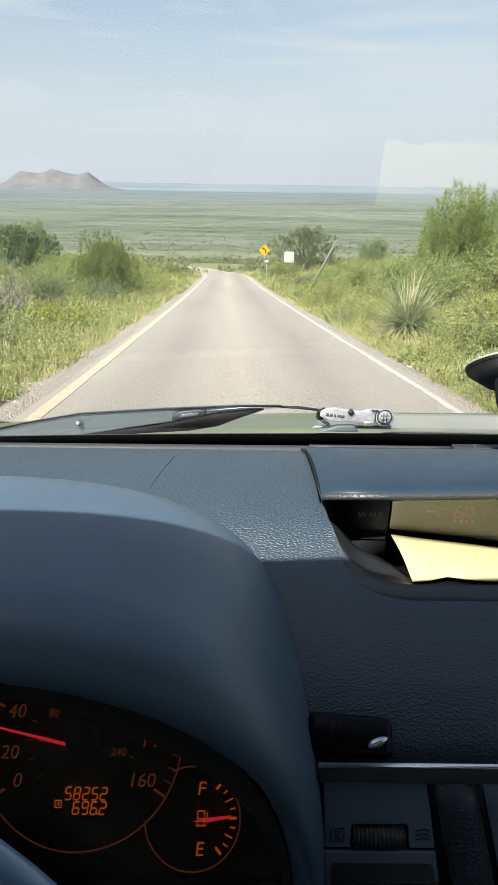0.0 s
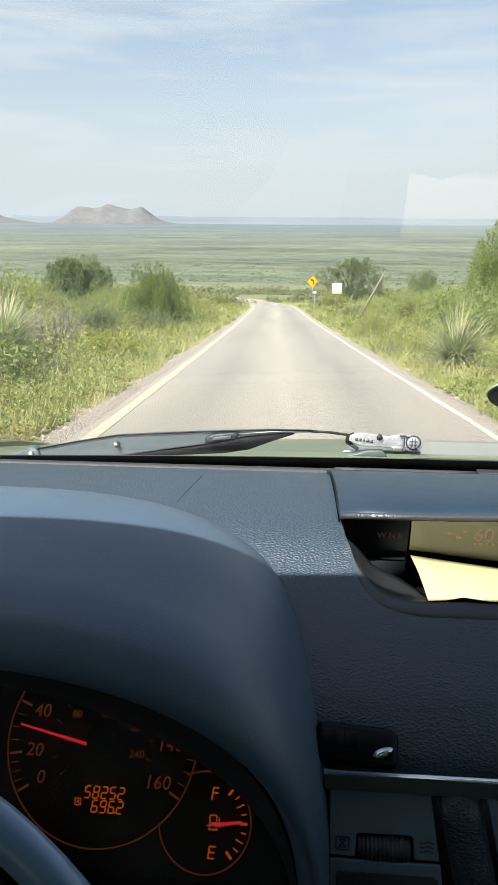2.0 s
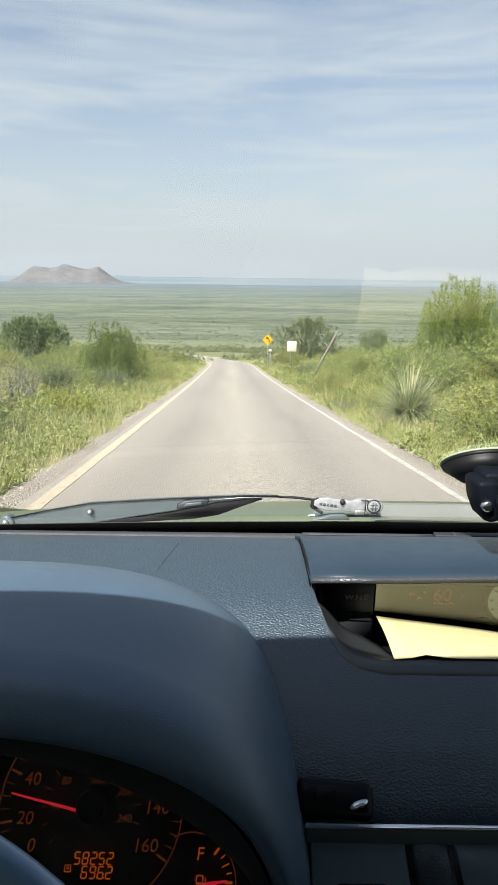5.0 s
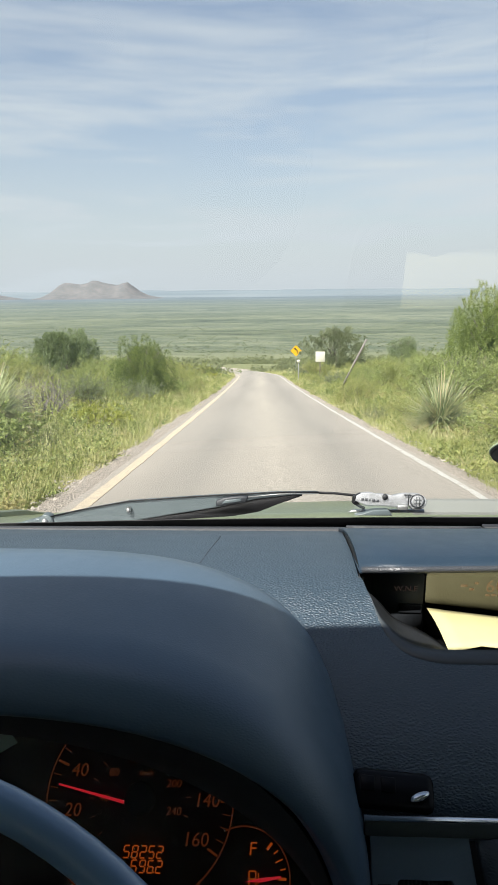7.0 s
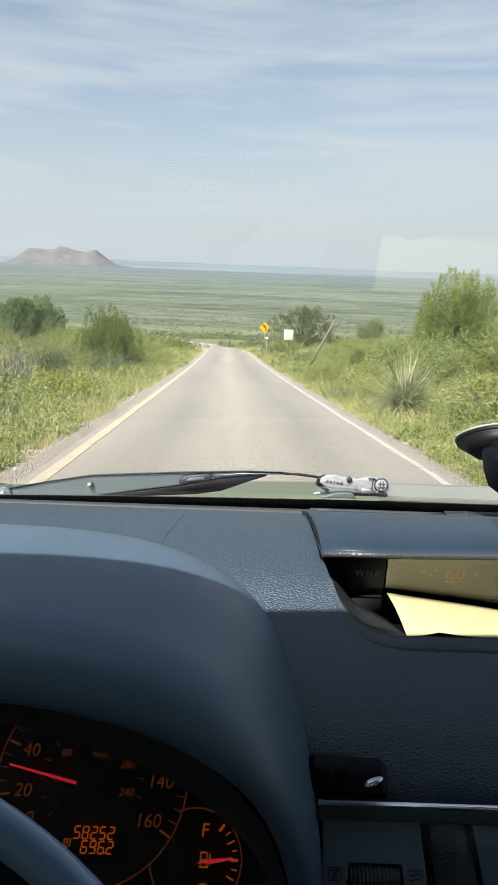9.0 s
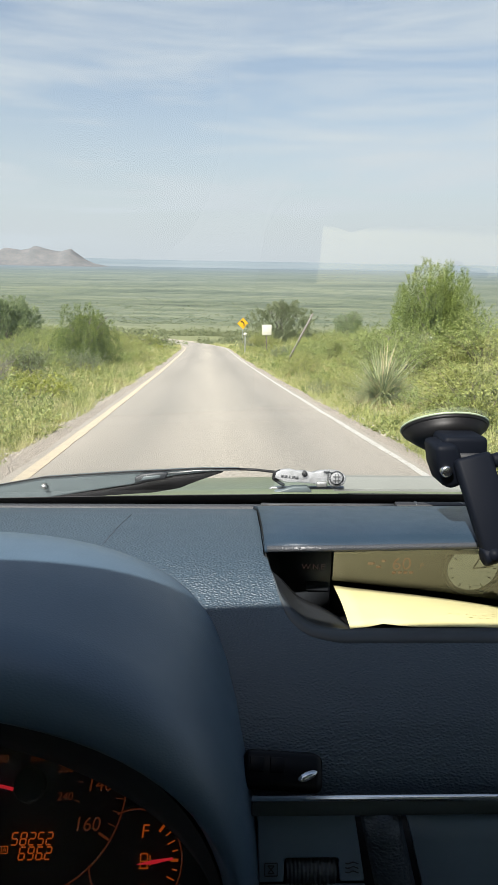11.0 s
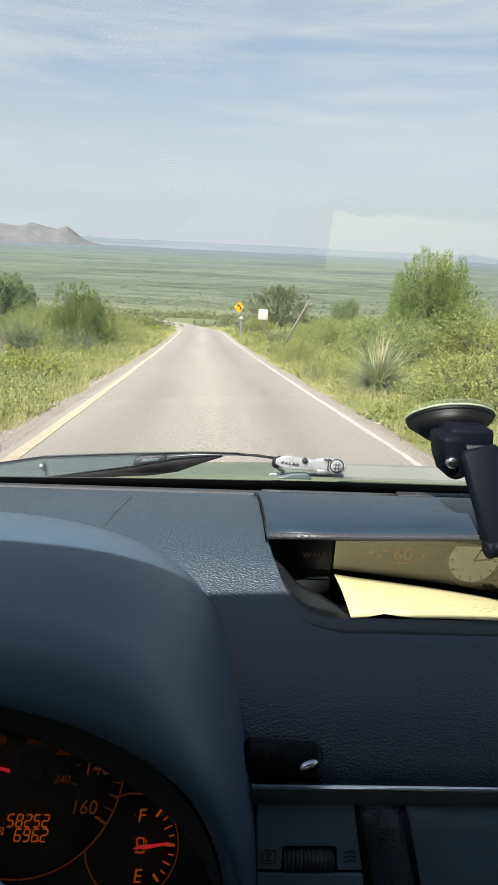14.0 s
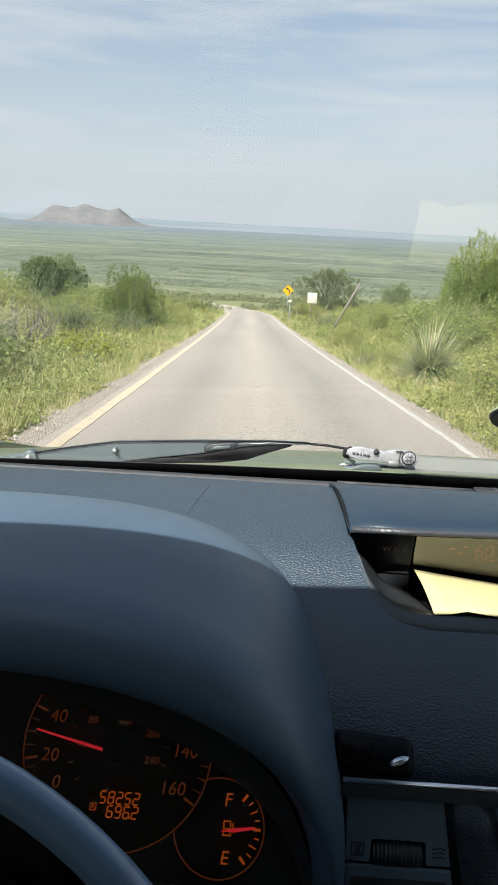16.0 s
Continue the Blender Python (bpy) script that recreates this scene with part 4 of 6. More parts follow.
def build_hood():
    rows = [arch(0.306, 0.953, 0.286, 0.231, 2.9), arch(0.289, 0.957, 0.294, 0.235, 3.0), arch(0.284, 0.961, 0.2965, 0.238, 3.0), arch(0.2825, 0.965, 0.299, 0.240, 3.0),
            arch(0.2865, 0.977, 0.3015, 0.248, 3.0), arch(0.2925, 0.9865, 0.303, 0.253, 3.0), arch(0.301, 0.9925, 0.3045, 0.257, 3.0), arch(0.312, 0.9955, 0.3057, 0.259, 3.05), arch(0.330, 0.997, 0.3065, 0.261, 3.05), arch(0.360, 0.9965, 0.3075, 0.262, 3.1), arch(0.385, 0.9975, 0.3075, 0.262, 3.2),
            arch(0.420, 0.9967, 0.3065, 0.2625, 3.3), arch(0.450, 0.9937, 0.304, 0.262, 3.35), arch(0.480, 0.9867, 0.300, 0.262, 3.3), arch(0.505, 0.9742, 0.295, 0.260, 3.2), arch(0.535, 0.947, 0.289, 0.255, 3.0), arch(0.56, 0.922, 0.284, 0.25, 3.0)]
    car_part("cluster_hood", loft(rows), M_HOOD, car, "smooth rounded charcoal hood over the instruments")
    inner = [arch(0.3055, 0.9525, 0.2855, 0.2305, 2.8), arch(0.315, 0.938, 0.282, 0.215, 2.4), arch(0.331, 0.914, 0.281, 0.194, 2.2), arch(0.336, 0.9105, 0.281, 0.192, 2.2), arch(0.345, 0.922, 0.281, 0.20, 2.15), arch(0.40, 0.915, 0.282, 0.20, 2.2), arch(0.47, 0.90, 0.280, 0.19, 2.2)]
    car_part("cluster_tunnel", loft(inner), M_DIAL, car, "black inside of the hood")


build_hood()


def build_centre():
    strip = car_part("trim_strip", slab([(0.049, 0.324, 0.8440), (0.049, 0.330, 0.8430), (0.049, 0.3300, 0.8552), (0.049, 0.3272, 0.8558), (0.049, 0.3250, 0.8550)], (1.33, 0, 0)), M_STRIP, car, "grey-green trim strip with a bright chrome edge", bevel=0.001)
    car_part("chrome_edge", tube([(0.049, 0.3262, 0.8570), (0.30, 0.3262, 0.8563), (1.37, 0.3262, 0.8550)], 0.0021, 8), M_CHROME, strip, "bright chrome edge")
    # panel plane under the strip
    o, dn = Vector((0.050, 0.330, 0.846)), Vector((0, -0.30, -0.954)).normalized()
    nrm = Vector((0, -0.954, 0.30)).normalized()

    def pt(x, d, lift=0.0):
        return o + Vector((x, 0, 0)) + float(d) * dn + float(lift) * nrm

    vent = car_part("vent_panel", slab([pt(0.003, 0.002), pt(0.0695, 0.002), pt(0.077, 0.050), pt(0.060, 0.050), pt(0.0590, 0.0355), pt(0.0575, 0.034), pt(0.0235, 0.034), pt(0.0220, 0.0355), pt(0.0215, 0.050), pt(0.0045, 0.050)], -nrm * 0.012), M_PANEL, car, "satin grey panel with a ribbed thumbwheel", bevel=0.0012, smooth=False)
    car_part("wheel_well", slab([pt(0.018, 0.030, -0.014), pt(0.063, 0.030, -0.014), pt(0.063, 0.056, -0.014), pt(0.018, 0.056, -0.014)], -nrm * 0.004), M_BLACK, vent)
    a, b, r, n = pt(0.0235, 0.0455, -0.0085), pt(0.0578, 0.0455, -0.0085), 0.0105, 30
    rows = []
    for k in range(26):
        x = k / 25
        rad = r * (0.965 + 0.035 * math.cos(k * math.pi)) * (1 - 0.10 * abs(2 * x - 1) ** 4)
        c = a.lerp(b, x)
        rows.append([c + rad * (math.cos(q) * dn + math.sin(q) * nrm) for q in np.linspace(0, 2 * math.pi, n, endpoint=False).tolist()])
    car_part("thumbwheel", loft(rows, close=True), M_DARK, vent, "ribbed dark thumbwheel", smooth=False)

    def stroke(bm, x0, d0, x1, d1, w=0.0007):
        v = Vector((x1 - x0, d1 - d0)).normalized() * (w / 2)
        add_slab(bm, [pt(x0 - v.y, d0 + v.x, 0.0003), pt(x1 - v.y, d1 + v.x, 0.0003), pt(x1 + v.y, d1 - v.x, 0.0003), pt(x0 + v.y, d0 - v.x, 0.0003)], nrm * 0.0003)

    shut = bmesh.new()
    x0, d0, w = 0.0085, 0.0368, 0.0085
    for q in ((0, 0, 1, 0), (1, 0, 1, 1), (1, 1, 0, 1), (0, 1, 0, 0), (0.25, 0.2, 0.75, 0.8), (0.75, 0.2, 0.25, 0.8), (0.25, 0.2, 0.75, 0.2), (0.25, 0.8, 0.75, 0.8)):
        stroke(shut, x0 + q[0] * w, d0 + q[1] * w, x0 + q[2] * w, d0 + q[3] * w)
    car_part("vent_sign", shut, M_BLACK, vent, "small boxed sign", smooth=False)
    air = bmesh.new()
    for i in range(3):
        for k in range(6):
            stroke(air, 0.0635 + k * 0.0015, 0.0372 + i * 0.003 + 0.0006 * math.sin(k * 1.3), 0.0635 + (k + 1) * 0.0015, 0.0372 + i * 0.003 + 0.0006 * math.sin((k + 1) * 1.3))
    car_part("vent_sign", air, M_BLACK, vent, "small sign of three wavy lines", smooth=False)
    lower = car_part("air_vent", slab([pt(0.0045, 0.052), pt(0.0775, 0.052), pt(0.088, 0.130), pt(0.006, 0.130)], -nrm * 0.003), M_PANEL, car, "grey frame of an air vent with a black opening", bevel=0.0012, smooth=False)
    car_part("vent_opening", slab([pt(0.0105, 0.060, 0.0006), pt(0.073, 0.060, 0.0006), pt(0.076, 0.062, 0.0006), pt(0.082, 0.124, 0.0006), pt(0.012, 0.124, 0.0006), pt(0.009, 0.063, 0.0006)], -nrm * 0.001), M_BLACK, lower, "black opening", bevel=0.0015)
    for i in range(3):
        car_part("vent_slat", slab([pt(0.012, 0.072 + i * 0.014, 0.0008), pt(0.080, 0.072 + i * 0.014, 0.0008), pt(0.080, 0.074 + i * 0.014, 0.0008), pt(0.012, 0.074 + i * 0.014, 0.0008)], -nrm * 0.002), M_DARK, lower)
    # slanting grained ribs to the right of the vent
    for x0, x1, mat, nm in ((0.073, 0.101, M_TRIM, "centre_rib"), (0.106, 0.33, M_PANEL, "centre_panel")):
        rows = []
        for d in np.linspace(0.0, 0.14, 8):
            lean = 0.22 * d
            rows.append([pt(x0 + lean + (x1 - x0) * k, d + 0.003, 0.006 * math.sin(math.pi * k) if nm == "centre_rib" else 0.003 * math.sin(math.pi * k)) for k in np.linspace(0, 1, 8)])
        car_part(nm, loft(rows), mat, car, "grained dark rib of the centre console" if nm == "centre_rib" else "satin grey centre console panel", thick=0.008)
    car_part("console_back", slab([pt(-0.01, 0, -0.016), pt(0.95, 0, -0.016), pt(0.95, 0.30, -0.016), pt(-0.01, 0.30, -0.016)], -nrm * 0.01), M_BLACK, car)


build_centre()


def build_wheel():
    c, up = Vector((-0.206, 0.098, 0.814)), Vector((0, 0.42, 0.907))
    ring = [c + 0.2085 * (math.cos(a) * CX + math.sin(a) * up) for a in np.linspace(0, 2 * math.pi, 96, endpoint=False).tolist()]
    wheel = car_part("steering_wheel", tube(ring, 0.0088, 16, close=True), M_WHEEL, car, "grey leather steering wheel rim")
    ax = Vector((0, -0.907, 0.42))
    car_part("wheel_boss", cyl(c - ax * 0.05, c + ax * 0.005, 0.075, 0.06, 32), M_DARK, wheel, "dark wheel boss", bevel=0.004)
    for a in (-0.15, math.pi + 0.15, -math.pi / 2):
        d = math.cos(a) * CX + math.sin(a) * up
        car_part("spoke", tube([c - ax * 0.02 + d * 0.05, c - ax * 0.008 + d * 0.13, c + d * 0.20], [0.02, 0.014, 0.012], 10), M_DARK, wheel)
    car_part("steering_column", cyl(c - ax * 0.05, c - ax * 0.22, 0.04, 0.05, 24), M_BLACK, wheel)


build_wheel()


# ---- glass, wiper, bonnet and shell of the car ----
def glass_z(y):
    return 0.905 + (0.86 - y) * 0.652


def build_shell():
    bow = lambda x: 0.05 * ((x - 0.42) / 0.93) ** 2
    xs = np.linspace(-0.52, 1.36, 16)
    rows = [[(x, y - bow(x), glass_z(y)) for y in np.linspace(0.985, 0.15, 14)] for x in xs]
    glass = car_part("windscreen", loft(rows), M_GLASS, car, "clear windscreen", face=(0, -0.5, -1))
    glass.visible_shadow = False
    rows = [[(x, y - bow(x), glass_z(y) - 0.004) for y in (0.988, 0.945, 0.902)] for x in xs]
    car_part("windscreen_border", loft(rows), M_BLACK, glass, "black printed border", thick=0.001)
    rows = [[(x, y - bow(x), glass_z(y) - 0.004) for y in np.linspace(0.2032 - 0.048 * x, 0.15, 6)] for x in xs]
    tint = car_part("shade_band", loft(rows), M_TINT, glass, "blue-green tinted shade band")
    tint.visible_shadow = False
    # roof with its front header
    rows = [[(x, y - (bow(x) - 0.018) * max(0.0, min(1.0, y / 0.1)), z) for y, z in ((0.158, 1.372), (0.146, 1.360), (0.10, 1.368), (0.0, 1.395), (-0.2, 1.43), (-0.6, 1.47), (-1.5, 1.45), (-2.0, 1.38))] for x in np.linspace(-0.55, 1.39, 12)]
    car_part("roof", loft(rows), M_FILL_LINING, car, "unseen roof lining, tinted pale blue to throw fill light", thick=-0.008)
    for side in (-0.55, 1.39):
        s = -1 if side < 0 else 1
        car_part("roof_pillar", tube([(side - s * 0.01, 0.12, 1.37), (side + s * 0.03, 0.50, 1.14), (side + s * 0.06, 0.93, 0.86)], 0.035, 10), M_DARK, car)
        car_part("side_panel", slab([(side + s * 0.03, 0.85, 0.88), (side + s * 0.03, -2.0, 0.95), (side + s * 0.03, -2.0, 0.25), (side + s * 0.03, 0.85, 0.25)], (s * 0.05, 0, 0)), M_DARK, car)
        car_part("rear_pillar", tube([(side, -0.75, 1.47), (side + s * 0.04, -0.80, 0.92)], 0.05, 10), M_DARK, car)
        car_part("side_window", loft([[(side + s * (0.055 - 0.055 * k), y, 0.90 + (top - 0.90) * k) for k in (0, 0.5, 1)] for y, top in ((0.78, 0.94), (0.45, 1.19), (0.12, 1.36), (-0.6, 1.455), (-1.5, 1.44), (-1.98, 1.36))]), M_TINTED, car, "unseen side window, tinted to dim the cabin")
    car_part("rear_window", loft([[(x, -2.0, z) for z in (0.92, 1.15, 1.38)] for x in (-0.55, 0.42, 1.39)]), M_TINTED, car, "unseen rear window, tinted to dim the cabin")
    car_part("cabin_floor", box((0.42, -0.55, 0.24), (1.96, 3.0, 0.03)), M_SEAT, car)
    for cx in (-0.02, 0.86):
        seat = car_part("seat_back", slab([(cx - 0.24, -0.48, 0.45), (cx + 0.24, -0.48, 0.45), (cx + 0.20, -0.72, 1.15), (cx - 0.20, -0.72, 1.15)], (0, -0.12, 0)), M_SEAT, car, "dark cloth seat", bevel=0.03)
        car_part("seat_cushion", box((cx, -0.18, 0.44), (0.48, 0.52, 0.14)), M_SEAT, seat, bevel=0.03)
    car_part("rear_wall", slab([(-0.55, -2.0, 0.25), (1.39, -2.0, 0.25), (1.39, -2.0, 0.92), (-0.55, -2.0, 0.92)], (0, -0.04, 0)), M_SEAT, car)
    # bonnet
    rows = []
    for x in np.linspace(-0.62, 1.46, 28):
        e = ((x - 0.42) / 1.04) ** 2
        rows.append([(x, y, z - 0.045 * e + 0.006 * math.exp(-((abs(x - 0.42) - 0.70) / 0.10) ** 2)) for y, z in ((0.975, 0.850), (1.02, 0.846), (1.10, 0.832), (1.22, 0.800), (1.40, 0.740), (1.70, 0.62), (1.95, 0.48), (2.05, 0.30))])
    car_part("bonnet", loft(rows), M_PAINT, car, "olive-silver painted bonnet", thick=0.01)
    build_body()


def build_body():
    """The painted outside of the car, standing on the sloping road."""
    front, rear, r = 1.45, -1.60, 0.40

    def sill(y):
        return 0.05 - 0.114 * y

    def hub(y):
        return 0.193 - 0.114 * y

    outline = [(2.04, sill(2.04)), (2.08, 0.18), (2.05, 0.36), (1.95, 0.46), (1.70, 0.60), (1.40, 0.715), (1.10, 0.805), (0.93, 0.845), (-0.6, 0.93), (-1.9, 1.00), (-2.25, 0.98), (-2.36, 0.80), (-2.38, 0.45), (-2.32, sill(-2.32))]
    for c in (rear, front):
        a0 = math.asin((sill(c) - hub(c)) / r)
        for a in np.linspace(math.pi - a0, a0, 12).tolist():
            outline.append((c + r * math.cos(a), hub(c) + r * math.sin(a)))
    for x, s in ((-0.60, -1), (1.44, 1)):
        car_part("body_side", slab([(x, y, z) for y, z in outline], (s * 0.04, 0, 0)), M_PAINT, car, "olive-silver painted body side", bevel=0.008, smooth=False)
        for y0, y1 in ((0.80, -0.55), (-0.58, -1.15)):
            car_part("door_gap", slab([(x + s * 0.0415, y0, sill(y0) + 0.06), (x + s * 0.0415, y0 - 0.012, sill(y0) + 0.06), (x + s * 0.0415, y0 - 0.012, 0.86), (x + s * 0.0415, y0, 0.86)], (s * 0.002, 0, 0)), M_BLACK, car)
        car_part("door_handle", box((x + s * 0.055, -0.42, 0.82), (0.03, 0.16, 0.03)), M_PAINT, car, bevel=0.008)
        for y in (front, rear):
            tyre = car_part("wheel", cyl((x - s * 0.17, y, hub(y)), (x + s * 0.03, y, hub(y)), 0.36, seg=40), M_RUBBER, car, "black tyre", bevel=0.03)
            car_part("rim", cyl((x - s * 0.10, y, hub(y)), (x + s * 0.036, y, hub(y)), 0.22, 0.20, seg=32), M_STEEL, tyre, "silver rim")
    rows = [[(x, y - (0.05 * ((x - 0.42) / 0.93) ** 2 - 0.018) * max(0.0, min(1.0, y / 0.1)), z + 0.034) for y, z in ((0.162, 1.350), (0.10, 1.366), (0.0, 1.393), (-0.2, 1.43), (-0.6, 1.47), (-1.5, 1.45), (-2.0, 1.38))] for x in np.linspace(-0.55, 1.39, 12)]
    car_part("roof_skin", loft(rows), M_PAINT, car, "olive-silver painted roof", face=(0, 0, 1), thick=0.004)
    car_part("boot_lid", slab([(-0.60, -2.0, 1.0), (-0.60, -2.25, 0.98), (-0.60, -2.36, 0.80), (-0.60, -2.38, 0.45), (-0.60, -2.32, 0.28), (-0.60, -2.0, 0.28)], (2.04, 0, 0)), M_PAINT, car, "painted rear end", bevel=0.01, smooth=False)
    car_part("front_bumper", slab([(-0.60, 2.02, 0.34), (-0.60, 2.09, 0.30), (-0.60, 2.12, 0.10), (-0.60, 2.06, sill(2.06)), (-0.60, 1.98, sill(1.98))], (2.04, 0, 0)), M_PAINT, car, "painted front bumper", bevel=0.01, smooth=False)


build_shell()


def build_wiper():
    y = 0.905

    def outline(points, depth=y):
        return [(px, depth, pz) for px, pz in points]

    top = [(-0.362, 0.8690), (-0.303, 0.8825), (-0.237, 0.8950), (-0.158, 0.9010), (-0.108, 0.9045), (-0.058, 0.9072), (-0.009, 0.9100), (0.050, 0.9105)]
    low = [(0.050, 0.9068), (0.012, 0.9055), (-0.045, 0.8985), (-0.105, 0.8845), (-0.180, 0.8720), (-0.255, 0.8585), (-0.360, 0.8540)]
    wiper = car_part("wiper_arm", slab(outline(top + low), (0, 0.016, -0.003)), M_WIPER, car, "grey painted wiper arm with a silver joint", bevel=0.0025, smooth=False)
    # the flange's shade, laid on as a thin dark tube
    car_part("arm_shade_line", tube(outline(top, 0.9035), 0.0011, 6), M_RUBBER, wiper, "thin dark tube standing for shade under the upper flange")
    # the fold's highlight, laid on as a bright steel tube
    car_part("arm_highlight_line", tube(outline([(0.050, 0.9082), (-0.009, 0.9070), (-0.058, 0.9020)], 0.9038), 0.0009, 6), M_STEEL, wiper, "bright tube standing for the highlight on the fold")
    hinge = cyl((-0.3665, y - 0.004, 0.8615), (-0.3665, y + 0.012, 0.8615), 0.0115, seg=28)
    car_part("arm_hinge", hinge, M_WIPER, wiper, "rounded hinge end of the arm", bevel=0.002)
    car_part("arm_link", slab(outline([(-0.480, 0.846), (-0.420, 0.854), (-0.378, 0.8655), (-0.370, 0.852), (-0.420, 0.843), (-0.480, 0.838)], y + 0.004), (0, 0.010, 0)), M_WIPER, wiper, bevel=0.002, smooth=False)
    for x, z, r in ((-0.2375, 0.8816, 0.0048), (-0.3680, 0.8625, 0.0058)):
        car_part("rivet", cyl((x, 0.903, z), (x, 0.897, z), r, r * 0.6, 18), M_STEEL, wiper, "round steel rivet")
    blade = slab(outline([(-0.262, 0.8580), (-0.180, 0.8705), (-0.105, 0.8830), (-0.045, 0.8970), (0.012, 0.9045), (0.026, 0.9030), (-0.008, 0.8905), (-0.041, 0.8770), (-0.080, 0.8700), (-0.160, 0.8640)], 0.908), (0, 0.010, 0))
    car_part("wiper_blade", blade, M_RUBBER, wiper, "black rubber blade", bevel=0.001)
    # folded metal clip holding the arm's end
    clip = slab(outline([(-0.1045, 0.8890), (-0.1035, 0.8985), (-0.0925, 0.9035), (-0.0645, 0.9068), (-0.0546, 0.9055), (-0.0590, 0.8960), (-0.0700, 0.8945)], 0.900), (0, -0.006, 0))
    car_part("clip", clip, M_DARK, wiper, "dark folded clip", bevel=0.002)
    car_part("clip_face", slab(outline([(-0.0945, 0.8950), (-0.0900, 0.9005), (-0.0655, 0.9035), (-0.0665, 0.8985)], 0.8935), (0, -0.002, 0)), M_WIPER, wiper, "grey pressed clip face", bevel=0.001)
    car_part("blade_spine", tube([(0.045, 0.905, 0.9090), (0.075, 0.904, 0.9085), (0.104, 0.902, 0.9058), (0.150, 0.900, 0.9035)], 0.0019, 8), M_RUBBER, wiper)
    # joint between arm and blade
    body = slab(outline([(0.1025, 0.9000), (0.1040, 0.9080), (0.1125, 0.9120), (0.1250, 0.9128), (0.1330, 0.9105), (0.1450, 0.9105), (0.1560, 0.9080), (0.1690, 0.9110), (0.1790, 0.9118), (0.1780, 0.8930), (0.1640, 0.8905), (0.1400, 0.8930), (0.1180, 0.8930)], 0.885), (0, -0.018, 0.004))
    j = car_part("joint_cover", body, M_SILVER, wiper, "silver plastic joint cover with faint print", bevel=0.0014)
    cap = slab(outline([(0.1795, 0.9118), (0.1930, 0.9112), (0.2020, 0.9060), (0.2050, 0.8990), (0.2020, 0.8910), (0.1940, 0.8865), (0.1850, 0.8870), (0.1795, 0.8930)], 0.885), (0, -0.018, 0.004))
    car_part("joint_cap", cap, M_SILVER, j, "rounded silver end cap", bevel=0.0014)
    c = Vector((0.1905, 0.8660, 0.9045))
    ring = [c + 0.0098 * Vector((math.cos(k), 0, math.sin(k))) for k in np.linspace(0, 2 * math.pi, 28, endpoint=False).tolist()]
    car_part("button_ring", tube(ring, 0.0007, 6, close=True), M_DARK, j, "dark ring round the button")
    car_part("joint_button", cyl(c + Vector((0, 0.002, 0)), c + Vector((0, -0.002, 0)), 0.0088, 0.0084, 24), M_SILVER, j, "round silver button", bevel=0.0008)
    for dx, dz, w, h in ((0, -0.0028, 0.0105, 0.0010), (0, 0.0026, 0.0105, 0.0010), (-0.0020, 0, 0.0010, 0.0130), (0.0022, 0, 0.0010, 0.0130)):
        car_part("button_mark", box((c.x + dx, c.y - 0.0025, c.z + dz), (w, 0.0008, h)), M_STEELGREY, j)
    car_part("joint_hole", cyl((0.1444, 0.8645, 0.9105), (0.1444, 0.870, 0.9105), 0.0040, seg=18), M_BLACK, j, "dark hole")
    car_part("joint_notch", slab(outline([(0.1715, 0.9150), (0.1800, 0.9146), (0.1830, 0.9128), (0.1830, 0.9118), (0.1770, 0.9130), (0.1715, 0.9132)], 0.8655), (0, -0.001, 0)), M_DARK, j)
    for i, ww in enumerate((0.0035, 0.004, 0.002, 0.004, 0.0045)):
        car_part("joint_print", box((0.1125 + i * 0.0052, 0.8662, 0.9070 - 0.0006 * i), (ww, 0.0008, 0.0034)), M_STEELGREY, j)
    car_part("joint_latch", box((0.1695, 0.865, 0.8955), (0.0150, 0.006, 0.0080)), M_STEEL, j, "small latch", bevel=0.0012)
    car_part("joint_side", slab(outline([(0.0985, 0.8965), (0.1000, 0.9070), (0.1110, 0.9125), (0.1040, 0.9050), (0.1030, 0.8970), (0.1180, 0.8905), (0.1150, 0.8860)], 0.884), (0, -0.014, 0.003)), M_RUBBER, wiper, "black end of the joint", bevel=0.0015)
    wedge = slab(outline([(0.1020, 0.8815), (0.1130, 0.8840), (0.1290, 0.8895), (0.1500, 0.8900), (0.1570, 0.8815)], 0.880), (0, -0.012, 0))
    car_part("joint_base", wedge, M_WIPER, wiper, "grey joint base", bevel=0.0015)
    car_part("joint_foot", slab(outline([(0.0950, 0.8800), (0.1000, 0.8835), (0.2060, 0.8850), (0.2060, 0.8800)], 0.892), (0, -0.006, 0)), M_STEEL, wiper, bevel=0.001)
    for ob in {o for o in car.children_recursive if o.name.startswith(("joint_", "button_"))}:
        ob.data.transform(Matrix.Translation((-0.002, 0, 0.0038)))
    edge = loft([[(x, y - 0.05 * (x - 0.2) ** 2, z + 0.004 * (x - 0.2)) for y, z in ((0.921, 0.8700), (0.921, 0.8740), (0.942, 0.8858), (0.950, 0.8862), (0.950, 0.8700))] for x in np.linspace(0.195, 0.95, 12).tolist()], close=True)
    car_part("bonnet_edge", edge, M_RIM, car, "pale grey rear edge of the bonnet", smooth=False)


build_wiper()


